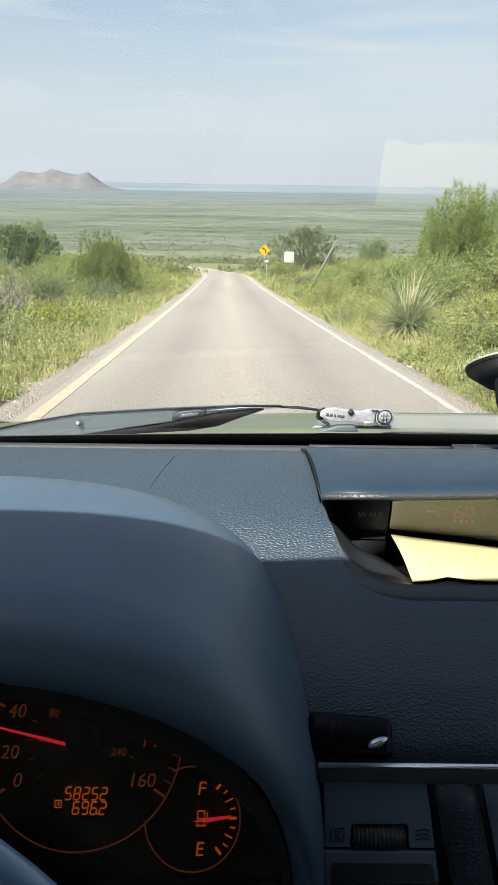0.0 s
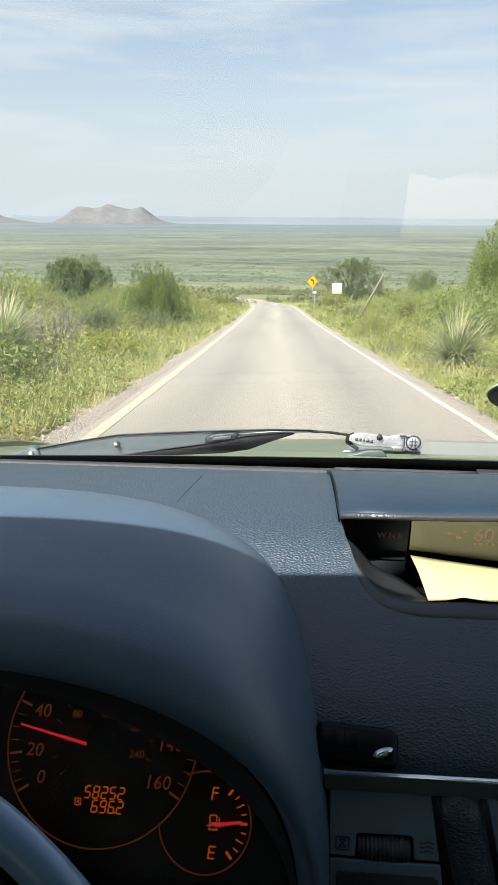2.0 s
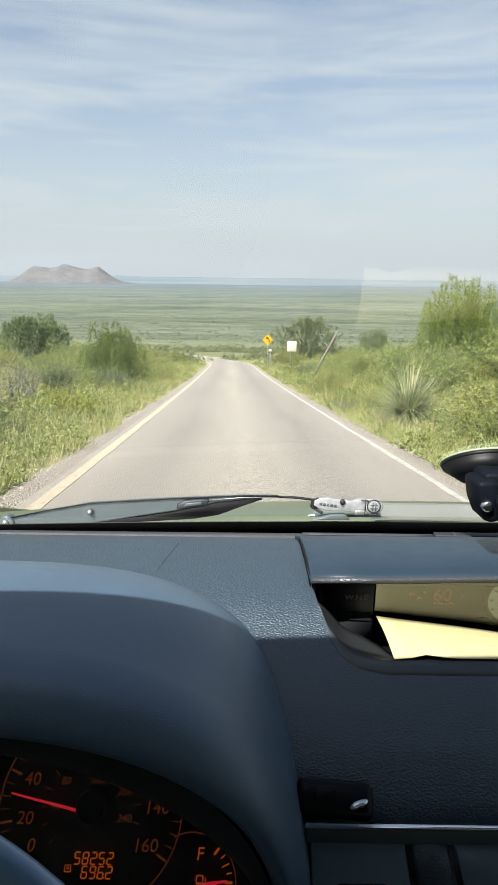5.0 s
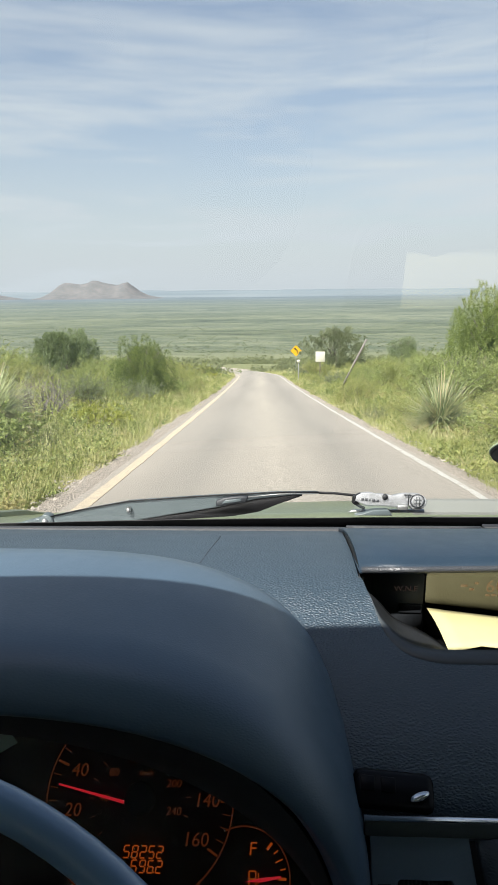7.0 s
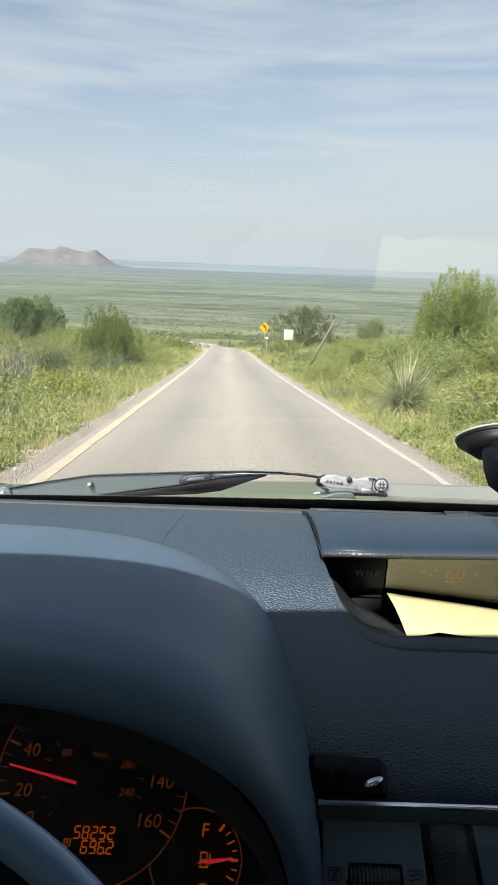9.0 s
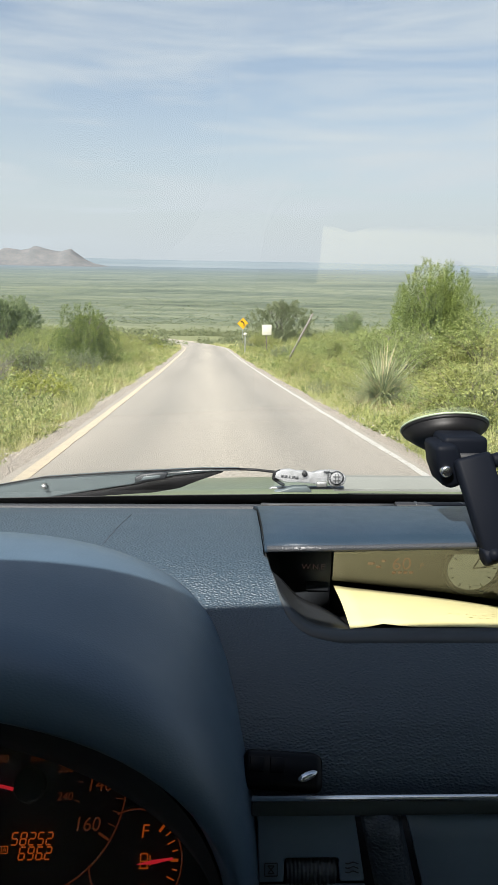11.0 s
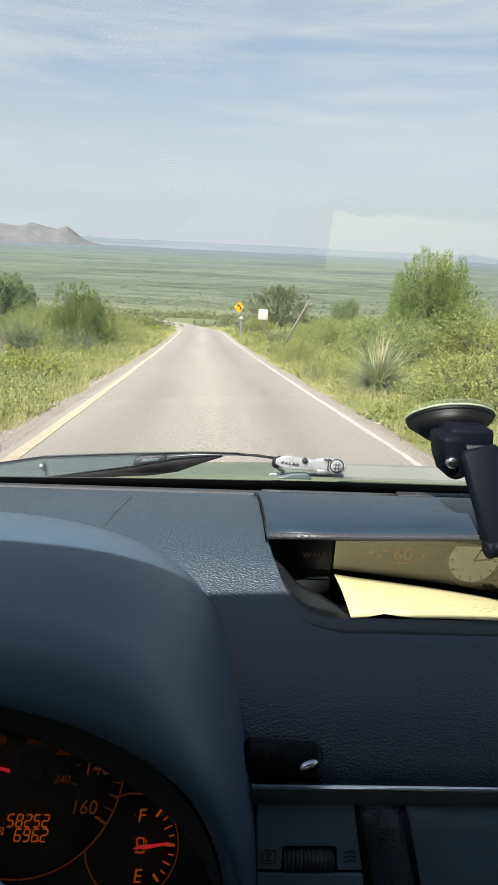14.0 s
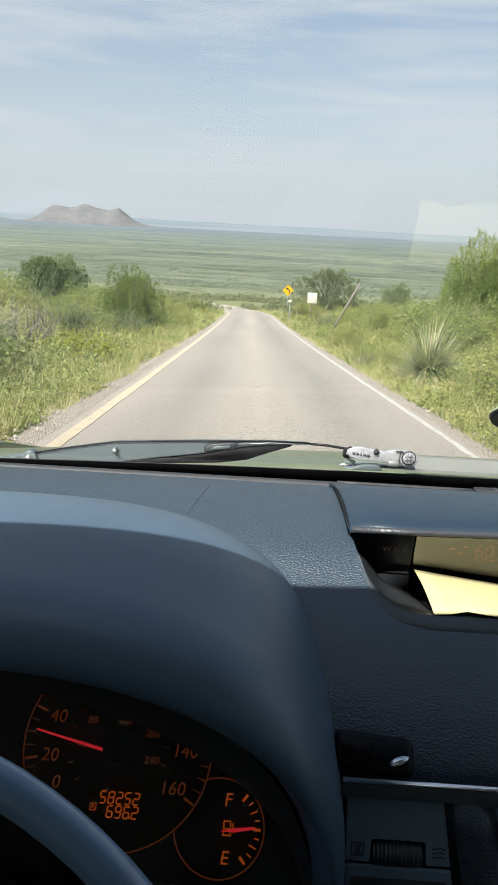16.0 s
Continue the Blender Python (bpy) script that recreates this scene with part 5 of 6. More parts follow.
# ---- loose things in the cabin ----
def build_mount():
    mount = thing("phone_mount", "black suction-cup phone mount stuck to the windscreen", "mount", at=CAR @ Vector((0.262, 0.625, 1.056)))
    n = Vector((0, 0.546, 0.838))
    c = Vector((0.265, 0.652, glass_z(0.652) - 0.004))
    c = c - n * 0.001
    car_part("suction_cup", add_cyl(cyl(c - n * 0.004, c, 0.0445, 0.0455, 48), c - n * 0.018, c - n * 0.004, 0.027, 0.0445, 48), M_RUBBER, mount, "round black suction cup")
    car_part("cup_film", cyl(c + n * 0.0002, c + n * 0.0016, 0.0465, seg=48), M_FILM, mount, "pale sticky gel rim")
    body = slab([(0.240, 0.612, 1.044), (0.283, 0.612, 1.044), (0.285, 0.612, 1.020), (0.276, 0.612, 1.008), (0.246, 0.612, 1.008), (0.238, 0.612, 1.020)], (0, -0.040, 0.002))
    car_part("mount_body", body, M_MOUNT, mount, "black body", bevel=0.004)
    lobe = slab([(0.228, 0.606, 1.038), (0.250, 0.606, 1.040), (0.262, 0.606, 1.010), (0.258, 0.606, 0.999), (0.248, 0.606, 0.994), (0.240, 0.606, 0.998), (0.233, 0.606, 1.014)], (0, -0.046, 0.002))
    car_part("mount_knuckle", lobe, M_MOUNT, mount, "rounded black knuckle", bevel=0.006)
    car_part("mount_lever", box((0.266, 0.568, 1.026), (0.030, 0.008, 0.011)), M_BLACK, mount, "black locking lever", bevel=0.003)
    car_part("pivot_knob", cyl((0.2395, 0.562, 1.0165), (0.2395, 0.554, 1.0165), 0.0058, seg=20), M_MOUNTGLOSS, mount, "shiny pivot knob", bevel=0.002)
    # the arm reaches back and down towards the dash
    a, b = Vector((0.2650, 0.556, 1.0225)), Vector((0.285, 0.523, 0.953))
    d = (b - a).normalized()
    side = Vector((1, 0, 0)) - d * d.x
    side.normalize()
    up = side.cross(d).normalized()
    m = Matrix(((side.x, d.x, up.x, 0), (side.y, d.y, up.y, 0), (side.z, d.z, up.z, 0), (0, 0, 0, 1)))
    m.translation = (a + b) / 2
    car_part("mount_arm", box((0, 0, 0), (0.036, (b - a).length + 0.02, 0.016), m), M_MOUNT, mount, "flat black telescopic arm", bevel=0.004)
    e = b + d * 0.004
    car_part("arm_joint", cyl(e - side * 0.019, e + side * 0.022, 0.009, seg=24), M_MOUNT, mount, "dark end joint", bevel=0.002)
    car_part("arm_bolt", cyl(e - up * 0.013 - side * 0.010, e + up * 0.014 - side * 0.010, 0.0055, seg=16), M_MOUNT, mount, "small dark bolt")
    car_part("side_knob", cyl(a + side * 0.018, a + side * 0.028, 0.007, seg=20), M_MOUNT, mount, "small round side knob", bevel=0.002)


M_FILM = Mat("translucent gel", (0.35, 0.42, 0.30), 0.3).m
M_MOUNTGLOSS = Mat("bright steel", (0.55, 0.56, 0.57), 0.25, 1.0).m
build_mount()


def build_paper():
    rows = []
    for i, k in enumerate(np.linspace(0, 1, 20)):
        x = 0.143 + 0.30 * k
        lift = 0.004 * math.sin(k * 7) * k
        back = max(0.512, 0.5655 - 0.085 * k)
        front = 0.491 + 0.0075 * math.exp(-((k - 0.11) / 0.05) ** 2) + 0.003 * k
        # the far edge lies along the display and sinks to the right
        grow = 0.6155 / (back + 0.05)
        far = Vector(((x - 0.004) * grow, 0.5655, 1.2 - (0.3075 - lift) * grow))
        near = Vector((x, front, 0.8885 + lift))
        rows.append([near.lerp(far, j) + Vector((0, 0, 0.003 * math.sin(j * 3.1) * (1 - 0.5 * k))) for j in np.linspace(0, 1, 8).tolist()])
    slip = thing("paper_slip", "creased yellow paper slip lying in the dash pocket", "paper", at=CAR @ Vector((0.25, 0.52, 0.896)))
    sheet = car_part("sheet", loft(rows), M_PAPER, slip, "pale yellow paper", thick=0.0006)

    def on_sheet(i, j):
        """A place on the sheet: i along it, j from its near edge to its far edge, both 0 to 1."""
        a, b = min(int(i * 19), 18), min(int(j * 7), 6)
        u, v = i * 19 - a, j * 7 - b
        return (rows[a][b].lerp(rows[a + 1][b], u)).lerp(rows[a][b + 1].lerp(rows[a + 1][b + 1], u), v) + Vector((0, 0, 0.0008))

    rng = np.random.default_rng(61)
    for j in np.linspace(0.25, 0.88, 8).tolist():
        line, i = bmesh.new(), 0.30 + rng.uniform(0, 0.20)
        while i < 0.80:
            w = rng.uniform(0.004, 0.016)
            c = [on_sheet(i, j), on_sheet(i + w, j), on_sheet(i + w, j + 0.014), on_sheet(i, j + 0.014)]
            line.faces.new([line.verts.new(q) for q in c])
            i += w + rng.uniform(0.006, 0.02)
        car_part("print_line", line, M_INK, sheet, "line of faint grey print", face=(0, 0, 1), smooth=False)


build_paper()


def build_fob():
    o = Vector((0.0710, 0.3462, 0.8615))
    d = Vector((0, -0.80, -0.60))
    n = Vector((0, -0.60, 0.80))
    m = Matrix(((1, 0, 0, o.x), (0, -d.y, n.y, o.y), (0, -d.z, n.z, o.z), (0, 0, 0, 1))) @ pose(0, 0, 0, 0, 0, -4)
    fob = thing("key_fob", "glossy black key fob with an oval chrome badge", "key fob", at=CAR @ o)
    car_part("fob_body", box((0, 0, 0.001), (0.056, 0.026, 0.011), m), M_GLOSSBLACK, fob, "glossy black body", bevel=0.005)
    oval = [m @ Vector((0.017 + 0.0065 * math.cos(a) , -0.004 + 0.0028 * math.sin(a) + 0.0026 * math.cos(a), 0.0082)) for a in np.linspace(0, 2 * math.pi, 20, endpoint=False).tolist()]
    car_part("badge", slab(oval, n * 0.0012), M_CHROME, fob, "oval chrome badge")
    for x in (-0.018, -0.004):
        car_part("fob_button", box((x, 0.002, 0.0072), (0.010, 0.010, 0.0012), m), M_GLOSSBLACK, fob, bevel=0.001)


build_fob()


# ---- plants ----
def leaf_cloud(rng, n, blobs, size, up=0.3, narrow=0.45):
    """Many small pointed leaves filling lobes (centre, radii), denser towards the outside."""
    k = rng.choice(len(blobs), n, p=np.array([b[1][0] * b[1][2] for b in blobs]) / sum(b[1][0] * b[1][2] for b in blobs))
    cen, rad = np.array([b[0] for b in blobs])[k], np.array([b[1] for b in blobs])[k]
    d = rng.normal(0, 1, (n, 3))
    d /= np.linalg.norm(d, axis=1)[:, None]
    r = rng.uniform(0.25, 1, n) ** 0.45 * rng.uniform(0.86, 1.10, n)
    p = cen + d * rad * r[:, None]
    a = rng.normal(0, 1, (n, 3)) + d * 0.8 + np.array([0, 0, up])
    a /= np.linalg.norm(a, axis=1)[:, None]
    b = np.cross(a, rng.normal(0, 1, (n, 3)))
    b /= np.linalg.norm(b, axis=1)[:, None]
    s = size * rng.uniform(0.55, 1.35, n)[:, None]
    verts = np.stack([p + b * s * narrow * 0.5, p + a * s, p - b * s * narrow * 0.5], 1)
    return verts.reshape(-1, 3)


def sprays(rng, base, way, length, leaflets, size, droop=0.35, narrow=0.34, start=0.15, splay=0.9):
    """Leafy twigs: small leaves set to both sides along arching stems."""
    n = len(base)
    way = way / np.linalg.norm(way, axis=1)[:, None]
    t = np.linspace(start, 1, leaflets)[None, :, None] + rng.uniform(-0.02, 0.02, (n, leaflets, 1))
    ln = np.asarray(length)[:, None, None]
    p = base[:, None] + way[:, None] * ln * t - np.array([0, 0, 1.0]) * droop * ln * t ** 2
    side = np.cross(way, rng.normal(0, 1, (n, 3)))
    side /= np.linalg.norm(side, axis=1)[:, None]
    sign = np.where(np.arange(leaflets) % 2 == 0, 1, -1)[None, :, None]
    a = side[:, None] * sign * splay + way[:, None] * 0.6 + rng.normal(0, 0.35, (n, leaflets, 3))
    a /= np.linalg.norm(a, axis=2)[:, :, None]
    b = np.cross(a, rng.normal(0, 1, (n, leaflets, 3)))
    b /= np.linalg.norm(b, axis=2)[:, :, None]
    s = np.asarray(size).reshape(-1, 1, 1) * (1.15 - 0.45 * t) * rng.uniform(0.7, 1.3, (n, leaflets, 1))
    return np.stack([p - b * s * narrow * 0.5, p + a * s, p + b * s * narrow * 0.5], 2).reshape(-1, 3)


def leaf_mesh(name, verts, material, corners=3):
    return raw_mesh(name, verts, np.arange(len(verts)).reshape(-1, corners), material)


def lobes(rng, n, width, height, z0, wide=0.45, pointed=0.0):
    out = []
    for i in range(n):
        h = rng.uniform(0, 1)
        spread = width * 0.5 * (1 - pointed * h) * math.sqrt(max(0.05, 1 - (2 * h - 0.8) ** 2 * 0.55))
        a, q = rng.uniform(0, 6.28), math.sqrt(rng.uniform(0, 1))
        r = width * wide * rng.uniform(0.35, 0.62) * (1 - 0.55 * pointed * h)
        out.append(((math.cos(a) * q * spread * 0.72, math.sin(a) * q * spread * 0.72, z0 + h * (height - z0) * 0.86), (r, r, r * rng.uniform(0.7, 1.1))))
    return out


def limbs(rng, width, height, r, n, lean=0.0):
    """A tapered trunk with limbs that fork off it."""
    bm = bmesh.new()
    path = [Vector((lean * k * height + 0.03 * width * math.sin(k * 5), 0.02 * width * math.cos(k * 4), k * height * 0.66)) for k in np.linspace(0, 1, 6).tolist()]
    me = bpy.data.meshes.new("limb")

    def add(points, radii):
        t = tube(points, radii, 7)
        t.to_mesh(me)
        t.free()
        bm.from_mesh(me)

    add(path, [r * (1 - 0.8 * k) for k in np.linspace(0, 1, 6).tolist()])
    for i in range(n):
        k = rng.uniform(0.12, 0.8)
        p = path[0].lerp(path[-1], k)
        a = rng.uniform(0, 6.28)
        d = Vector((math.cos(a), math.sin(a), rng.uniform(0.5, 1.3))).normalized()
        ln = width * rng.uniform(0.3, 0.5)
        mid = p + d * ln * 0.5 + Vector((0, 0, 0.04 * width))
        add([p, mid, p + d * ln + Vector((0, 0, 0.12 * width))], [r * 0.45 * (1 - 0.6 * k), r * 0.25, r * 0.08])
    bpy.data.meshes.remove(me)
    return bm


def plant(name, label, category, group, seed, width, height, lobe_count, leaves, size, material, trunk=0.06, z0=0.1, wide=0.45, pointed=0.0, up=0.3, narrow=0.45, branches=8, at=(0, 0, 0)):
    rng = np.random.default_rng(seed)
    root = thing(name, label, category, group)
    part("trunk", limbs(rng, width, height, trunk, branches), M_BARK, root)
    cr = new("crown", leaf_mesh("crown", leaf_cloud(rng, leaves, lobes(rng, lobe_count, width, height, z0, wide, pointed), size, up, narrow), material))
    cr.parent = root
    root.location = at
    return root


def bush(name, label, seed, width, height, stems, twigs, leaflets, size, material, at, group="roadside shrubs", droop=0.3):
    """A shrub of arching stems with leafy side twigs."""
    rng = np.random.default_rng(seed)
    root = thing(name, label, "shrub", group)
    bm, me = bmesh.new(), bpy.data.meshes.new("stem")
    base, way, length = [], [], []
    for i in range(stems):
        a, out = rng.uniform(0, 6.28), math.sqrt(rng.uniform(0, 1))
        foot = Vector((math.cos(a), math.sin(a), 0)) * width * 0.10 * out
        d = Vector((math.cos(a) * out * width * 0.52, math.sin(a) * out * width * 0.52, height * rng.uniform(0.55, 1.0) * (1 - 0.35 * out * out)))
        mid = foot + d * 0.5 + Vector((0, 0, 0.10 * height))
        t = tube([foot, mid, foot + d], [0.007, 0.005, 0.0015], 3)
        t.to_mesh(me)
        t.free()
        bm.from_mesh(me)
        for k in range(twigs):
            q = rng.uniform(0.25, 1.0)
            p = foot.lerp(mid, q * 2) if q < 0.5 else mid.lerp(foot + d, q * 2 - 1)
            base.append(p)
            way.append(d.normalized() * 0.7 + Vector(rng.normal(0, 0.55, 3)) + Vector((0, 0, 0.25)))
            length.append(height * rng.uniform(0.16, 0.36))
    bpy.data.meshes.remove(me)
    part("stem", bm, M_BARK, root)
    cr = new("foliage", leaf_mesh("foliage", sprays(rng, np.array(base), np.array(way), length, leaflets, [size * 0.84], droop, 0.46), material))
    cr.parent = root
    root.location = at
    return root


def tuft_tree(name, label, seed, width, height, tufts, leaves, size, material, z0, at, trunk=0.12, tall=0.5, girth=0.15, gaps=0.5):
    """A tree whose crown is made of upward tufts on spreading limbs, with gaps between them."""
    rng = np.random.default_rng(seed)
    root = thing(name, label, "tree")
    part("trunk", limbs(rng, width, height, trunk, 16), M_BARK, root)
    v = []
    done = 0
    while done < tufts:
        h = rng.uniform(0, 1) ** 0.9
        a, q = rng.uniform(0, 6.28), rng.uniform(0.15, 1) ** 0.55
        spread = width * 0.5 * (0.45 + 0.75 * math.sin(math.pi * (0.12 + 0.80 * h) ** 0.8)) * (1 + 0.28 * math.sin(2 * a + seed) + 0.16 * math.sin(5 * a + 9 * h))
        c = np.array([math.cos(a) * q * spread, math.sin(a) * q * spread, z0 + h * (height - z0 - tall * 0.7)])
        if noise.noise((c[0] * 1.3, c[1] * 1.3, c[2] * 1.3 + seed)) < gaps - 0.62:
            continue
        done += 1
        out = np.array([math.cos(a) * q * 0.35, math.sin(a) * q * 0.35, 1.0])
        k = rng.uniform(0.6, 1.3)
        u = rng.uniform(0, 1, leaves) ** 0.8
        ring = rng.normal(0, 1, (leaves, 3)) * (girth * k * (1 - 0.75 * u))[:, None] * 0.6
        p = c + out * (u * tall * k)[:, None] + ring
        d = out + rng.normal(0, 0.40, (leaves, 3)) + ring * 2.5
        d /= np.linalg.norm(d, axis=1)[:, None]
        b = np.cross(d, rng.normal(0, 1, (leaves, 3)))
        b /= np.linalg.norm(b, axis=1)[:, None]
        s = size * rng.uniform(0.6, 1.3, leaves)[:, None]
        v.append(np.stack([p - b * s * 0.2, p + d * s, p + b * s * 0.2], 1).reshape(-1, 3))
    cr = new("crown", leaf_mesh("crown", np.concatenate(v), material))
    cr.parent = root
    root.location = at
    return root


def stand(x, y, sink=0.05):
    return (x, y, float(land_z(x, y)) - sink)



def juniper(name, label, seed, width, height, spires, at, flare=0.62):
    """A dense juniper: a broad mass with pointed spires standing out of it, clad in upward sprays."""
    rng = np.random.default_rng(seed)
    root = thing(name, label, "tree")
    part("trunk", limbs(rng, width * 0.8, height * 0.8, 0.035 * height, 12), M_BARK, root)
    v = []

    def clad(n, cx, cy, foot, top, r, tip):
        """Sprays over the outside of one pointed mass from foot to top."""
        h = 1 - rng.uniform(0, 1, n) ** 0.8
        b = rng.uniform(0, 6.2832, n)
        lump = 1 + 0.26 * np.sin(3 * b + 8 * h + 7 * cx) + 0.24 * np.sin(6 * b - 17 * h + 9 * cy)
        rad = r * lump * np.clip(1.03 - h, 0, 1) ** tip * np.clip(0.70 + 1.6 * h, 0, 1) * rng.uniform(0.35, 1.0, n) ** 0.45
        base = np.stack([cx + rad * np.cos(b), cy + rad * np.sin(b), foot + h * (top - foot)], 1)
        way = np.stack([0.60 * np.cos(b), 0.60 * np.sin(b), np.full(n, 1.1)], 1) + rng.normal(0, 0.24, (n, 3))
        v.append(sprays(rng, base, way, rng.uniform(0.07, 0.19, n) * height / 3.2, 5, [0.043 * height / 3.2], 0.0, 0.42, 0.1, 0.40))

    clad(7500, 0, 0, 0.03 * height, height * (0.52 + 0.36 * flare), width * 0.42, 0.40 + 0.3 * flare)
    for i in range(spires):
        a = i * 2.39996 + rng.uniform(-0.3, 0.3)
        q = math.sqrt((i + 0.2) / spires)
        top = height * (1.0 - flare * q ** 1.8) * rng.uniform(0.80, 1.10)
        clad(int(1250 * top / height), math.cos(a) * q * width * 0.39, math.sin(a) * q * width * 0.39, 0.10 * height, top, width * rng.uniform(0.12, 0.17), 0.62)
    cr = new("crown", leaf_mesh("crown", np.concatenate(v), M_JUNIPER))
    cr.parent = root
    root.location = at
    return root


juniper("juniper_tree", "large yellow-green juniper with several pointed tops above the scrub", 11, 3.8, 3.9, 15, stand(7.6, 24.5, 0.15), 0.34)
juniper("juniper_bush", "rounded yellow-green juniper standing beside the road", 13, 2.9, 2.75, 13, stand(-4.95, 24.0, 0.1), 0.50)
tuft_tree("oak_tree", "round dark green oak above the scrub", 12, 2.6, 2.5, 260, 80, 0.12, M_OAK, 0.2, stand(-11.6, 36), 0.10, 0.36, 0.26, 0.34)
tuft_tree("grey_oak", "round grey-green tree beside the road sign", 14, 4.0, 3.5, 250, 80, 0.13, M_SAGE, 0.1, stand(4.6, 57), 0.10, 0.45, 0.32, 0.3)
plant("mesquite_tree", "pale green airy tree behind the scrub", "tree", "", 15, 3.6, 3.0, 20, 8000, 0.09, M_SAGE, 0.07, 0.9, 0.34, 0.0, 0.3, 0.4, 14, stand(-14.5, 46))
plant("dark_oak", "dark green bushy oak behind the lay-by", "tree", "", 16, 5.0, 3.4, 30, 16000, 0.12, M_OAK, 0.12, 0.2, 0.36, 0.0, 0.3, 0.5, 10, stand(16.5, 92))


def sotol(name, label, seed, radius, blades, at):
    rng = np.random.default_rng(seed)
    root = thing(name, label, "plant", "sotol plants")
    green, dry = [], []
    for i in range(blades):
        a, e = rng.uniform(0, 6.28), math.asin(rng.uniform(-0.25, 0.99))
        d = np.array([math.cos(a) * math.cos(e), math.sin(a) * math.cos(e), math.sin(e)])
        s = np.array([-math.sin(a), math.cos(a), 0]) * rng.uniform(0.005, 0.010)
        ln = radius * rng.uniform(0.60, 1.15) * (1.0 + 0.12 * math.cos(a - 1.0))
        sag = np.array([0, 0, -0.36 * radius * math.cos(e) * rng.uniform(0.2, 1.6)])
        b = np.array([0, 0, 0.30 * radius]) + rng.normal(0, 0.035, 3) * radius
        p0, p1, p2 = b + d * 0.10, b + d * ln * 0.55 + sag * 0.25, b + d * ln + sag
        (dry if e < 0.22 or rng.uniform() < 0.20 else green).extend([p0 - s, p0 + s, p1 + s * 0.8, p1 - s * 0.8, p1 - s * 0.8, p1 + s * 0.8, p2 + s * 0.1, p2 - s * 0.1])
    for nm, v, mat, note in (("leaf_rosette", green, M_YUCCA, "stiff pale green blades"), ("dry_skirt", dry, M_STRAW, "dead straw-coloured lower blades")):
        cr = new(nm, leaf_mesh(nm, np.array(v), mat, 4))
        cr.parent = root
        tagged(cr, note)
    part("stem", cyl((0, 0, -0.1), (0, 0, 0.3 * radius), 0.10 * radius, 0.14 * radius, 12), M_BARK, root)
    root.location = at
    return root


S1 = sotol("sotol", "spiky pale green sotol plant with straw-coloured lower blades", 21, 0.98, 1900, stand(2.95, 12.3, 0.12))
copy_thing(S1, Matrix.Translation(stand(-4.45, 9.9, 0.0)) @ pose(0, 0, 0, 0, 0, 70))
copy_thing(S1, Matrix.Translation(stand(6.6, 22, 0.0)) @ pose(0, 0, 0, 0, 0, 160) @ Matrix.Scale(0.8, 4))
copy_thing(S1, Matrix.Translation(stand(-9.5, 27, 0.0)) @ pose(0, 0, 0, 0, 0, 200) @ Matrix.Scale(0.8, 4))

KINDS = [
    bush("shrub", "low green and straw-coloured desert shrub", 31, 1.6, 1.00, 38, 8, 20, 0.056, M_SHRUB, stand(3.6, 9.0)),
    bush("shrub", "low bright green leafy desert shrub", 32, 1.4, 0.85, 38, 8, 19, 0.058, M_SHRUB2, stand(-3.8, 8.2)),
    bush("shrub", "loose grey-green desert shrub", 33, 1.6, 1.15, 34, 8, 20, 0.054, M_SAGE, stand(-5.6, 12.2)),
    bush("shrub", "dense olive-green thorn shrub", 34, 2.0, 1.35, 44, 9, 20, 0.054, M_SHRUB, stand(5.9, 12.6)),
    bush("shrub", "tall rounded bright green shrub above the grass", 35, 2.2, 1.60, 48, 10, 19, 0.058, M_SHRUB2, stand(6.9, 17.5)),
    bush("shrub", "low yellow-flowering green shrub by the roadside", 36, 1.1, 0.62, 30, 7, 17, 0.060, M_GOLD, stand(-3.5, 12.6)),
]

def dead_bush(label, seed, width, height, at):
    """A leafless tangle of grey twigs."""
    rng = np.random.default_rng(seed)
    root = thing("dead_bush", label, "shrub", "dead bushes")
    bm, me = bmesh.new(), bpy.data.meshes.new("twig")
    for i in range(60):
        a, o = rng.uniform(0, 6.28), math.sqrt(rng.uniform(0, 1))
        p0 = Vector((math.cos(a), math.sin(a), 0)) * 0.08 * width
        p1 = Vector((math.cos(a) * o * 0.5 * width, math.sin(a) * o * 0.5 * width, height * rng.uniform(0.5, 1) * (1 - 0.4 * o)))
        mid = (p0 + p1) / 2 + Vector(rng.normal(0, 0.06, 3)) * width
        pieces = [([p0, mid, p1], [0.011, 0.007, 0.002])]
        for k in range(4):
            q = mid.lerp(p1, rng.uniform(0, 0.9))
            pieces.append(([q, q + Vector(rng.normal(0, 0.10, 3)) * width + Vector((0, 0, 0.08 * height))], [0.004, 0.0015]))
        for pts, rr in pieces:
            t = tube(pts, rr, 4)
            t.to_mesh(me)
            t.free()
            bm.from_mesh(me)
    bpy.data.meshes.remove(me)
    part("twigs", bm, M_TWIG, root)
    root.location = at
    return root


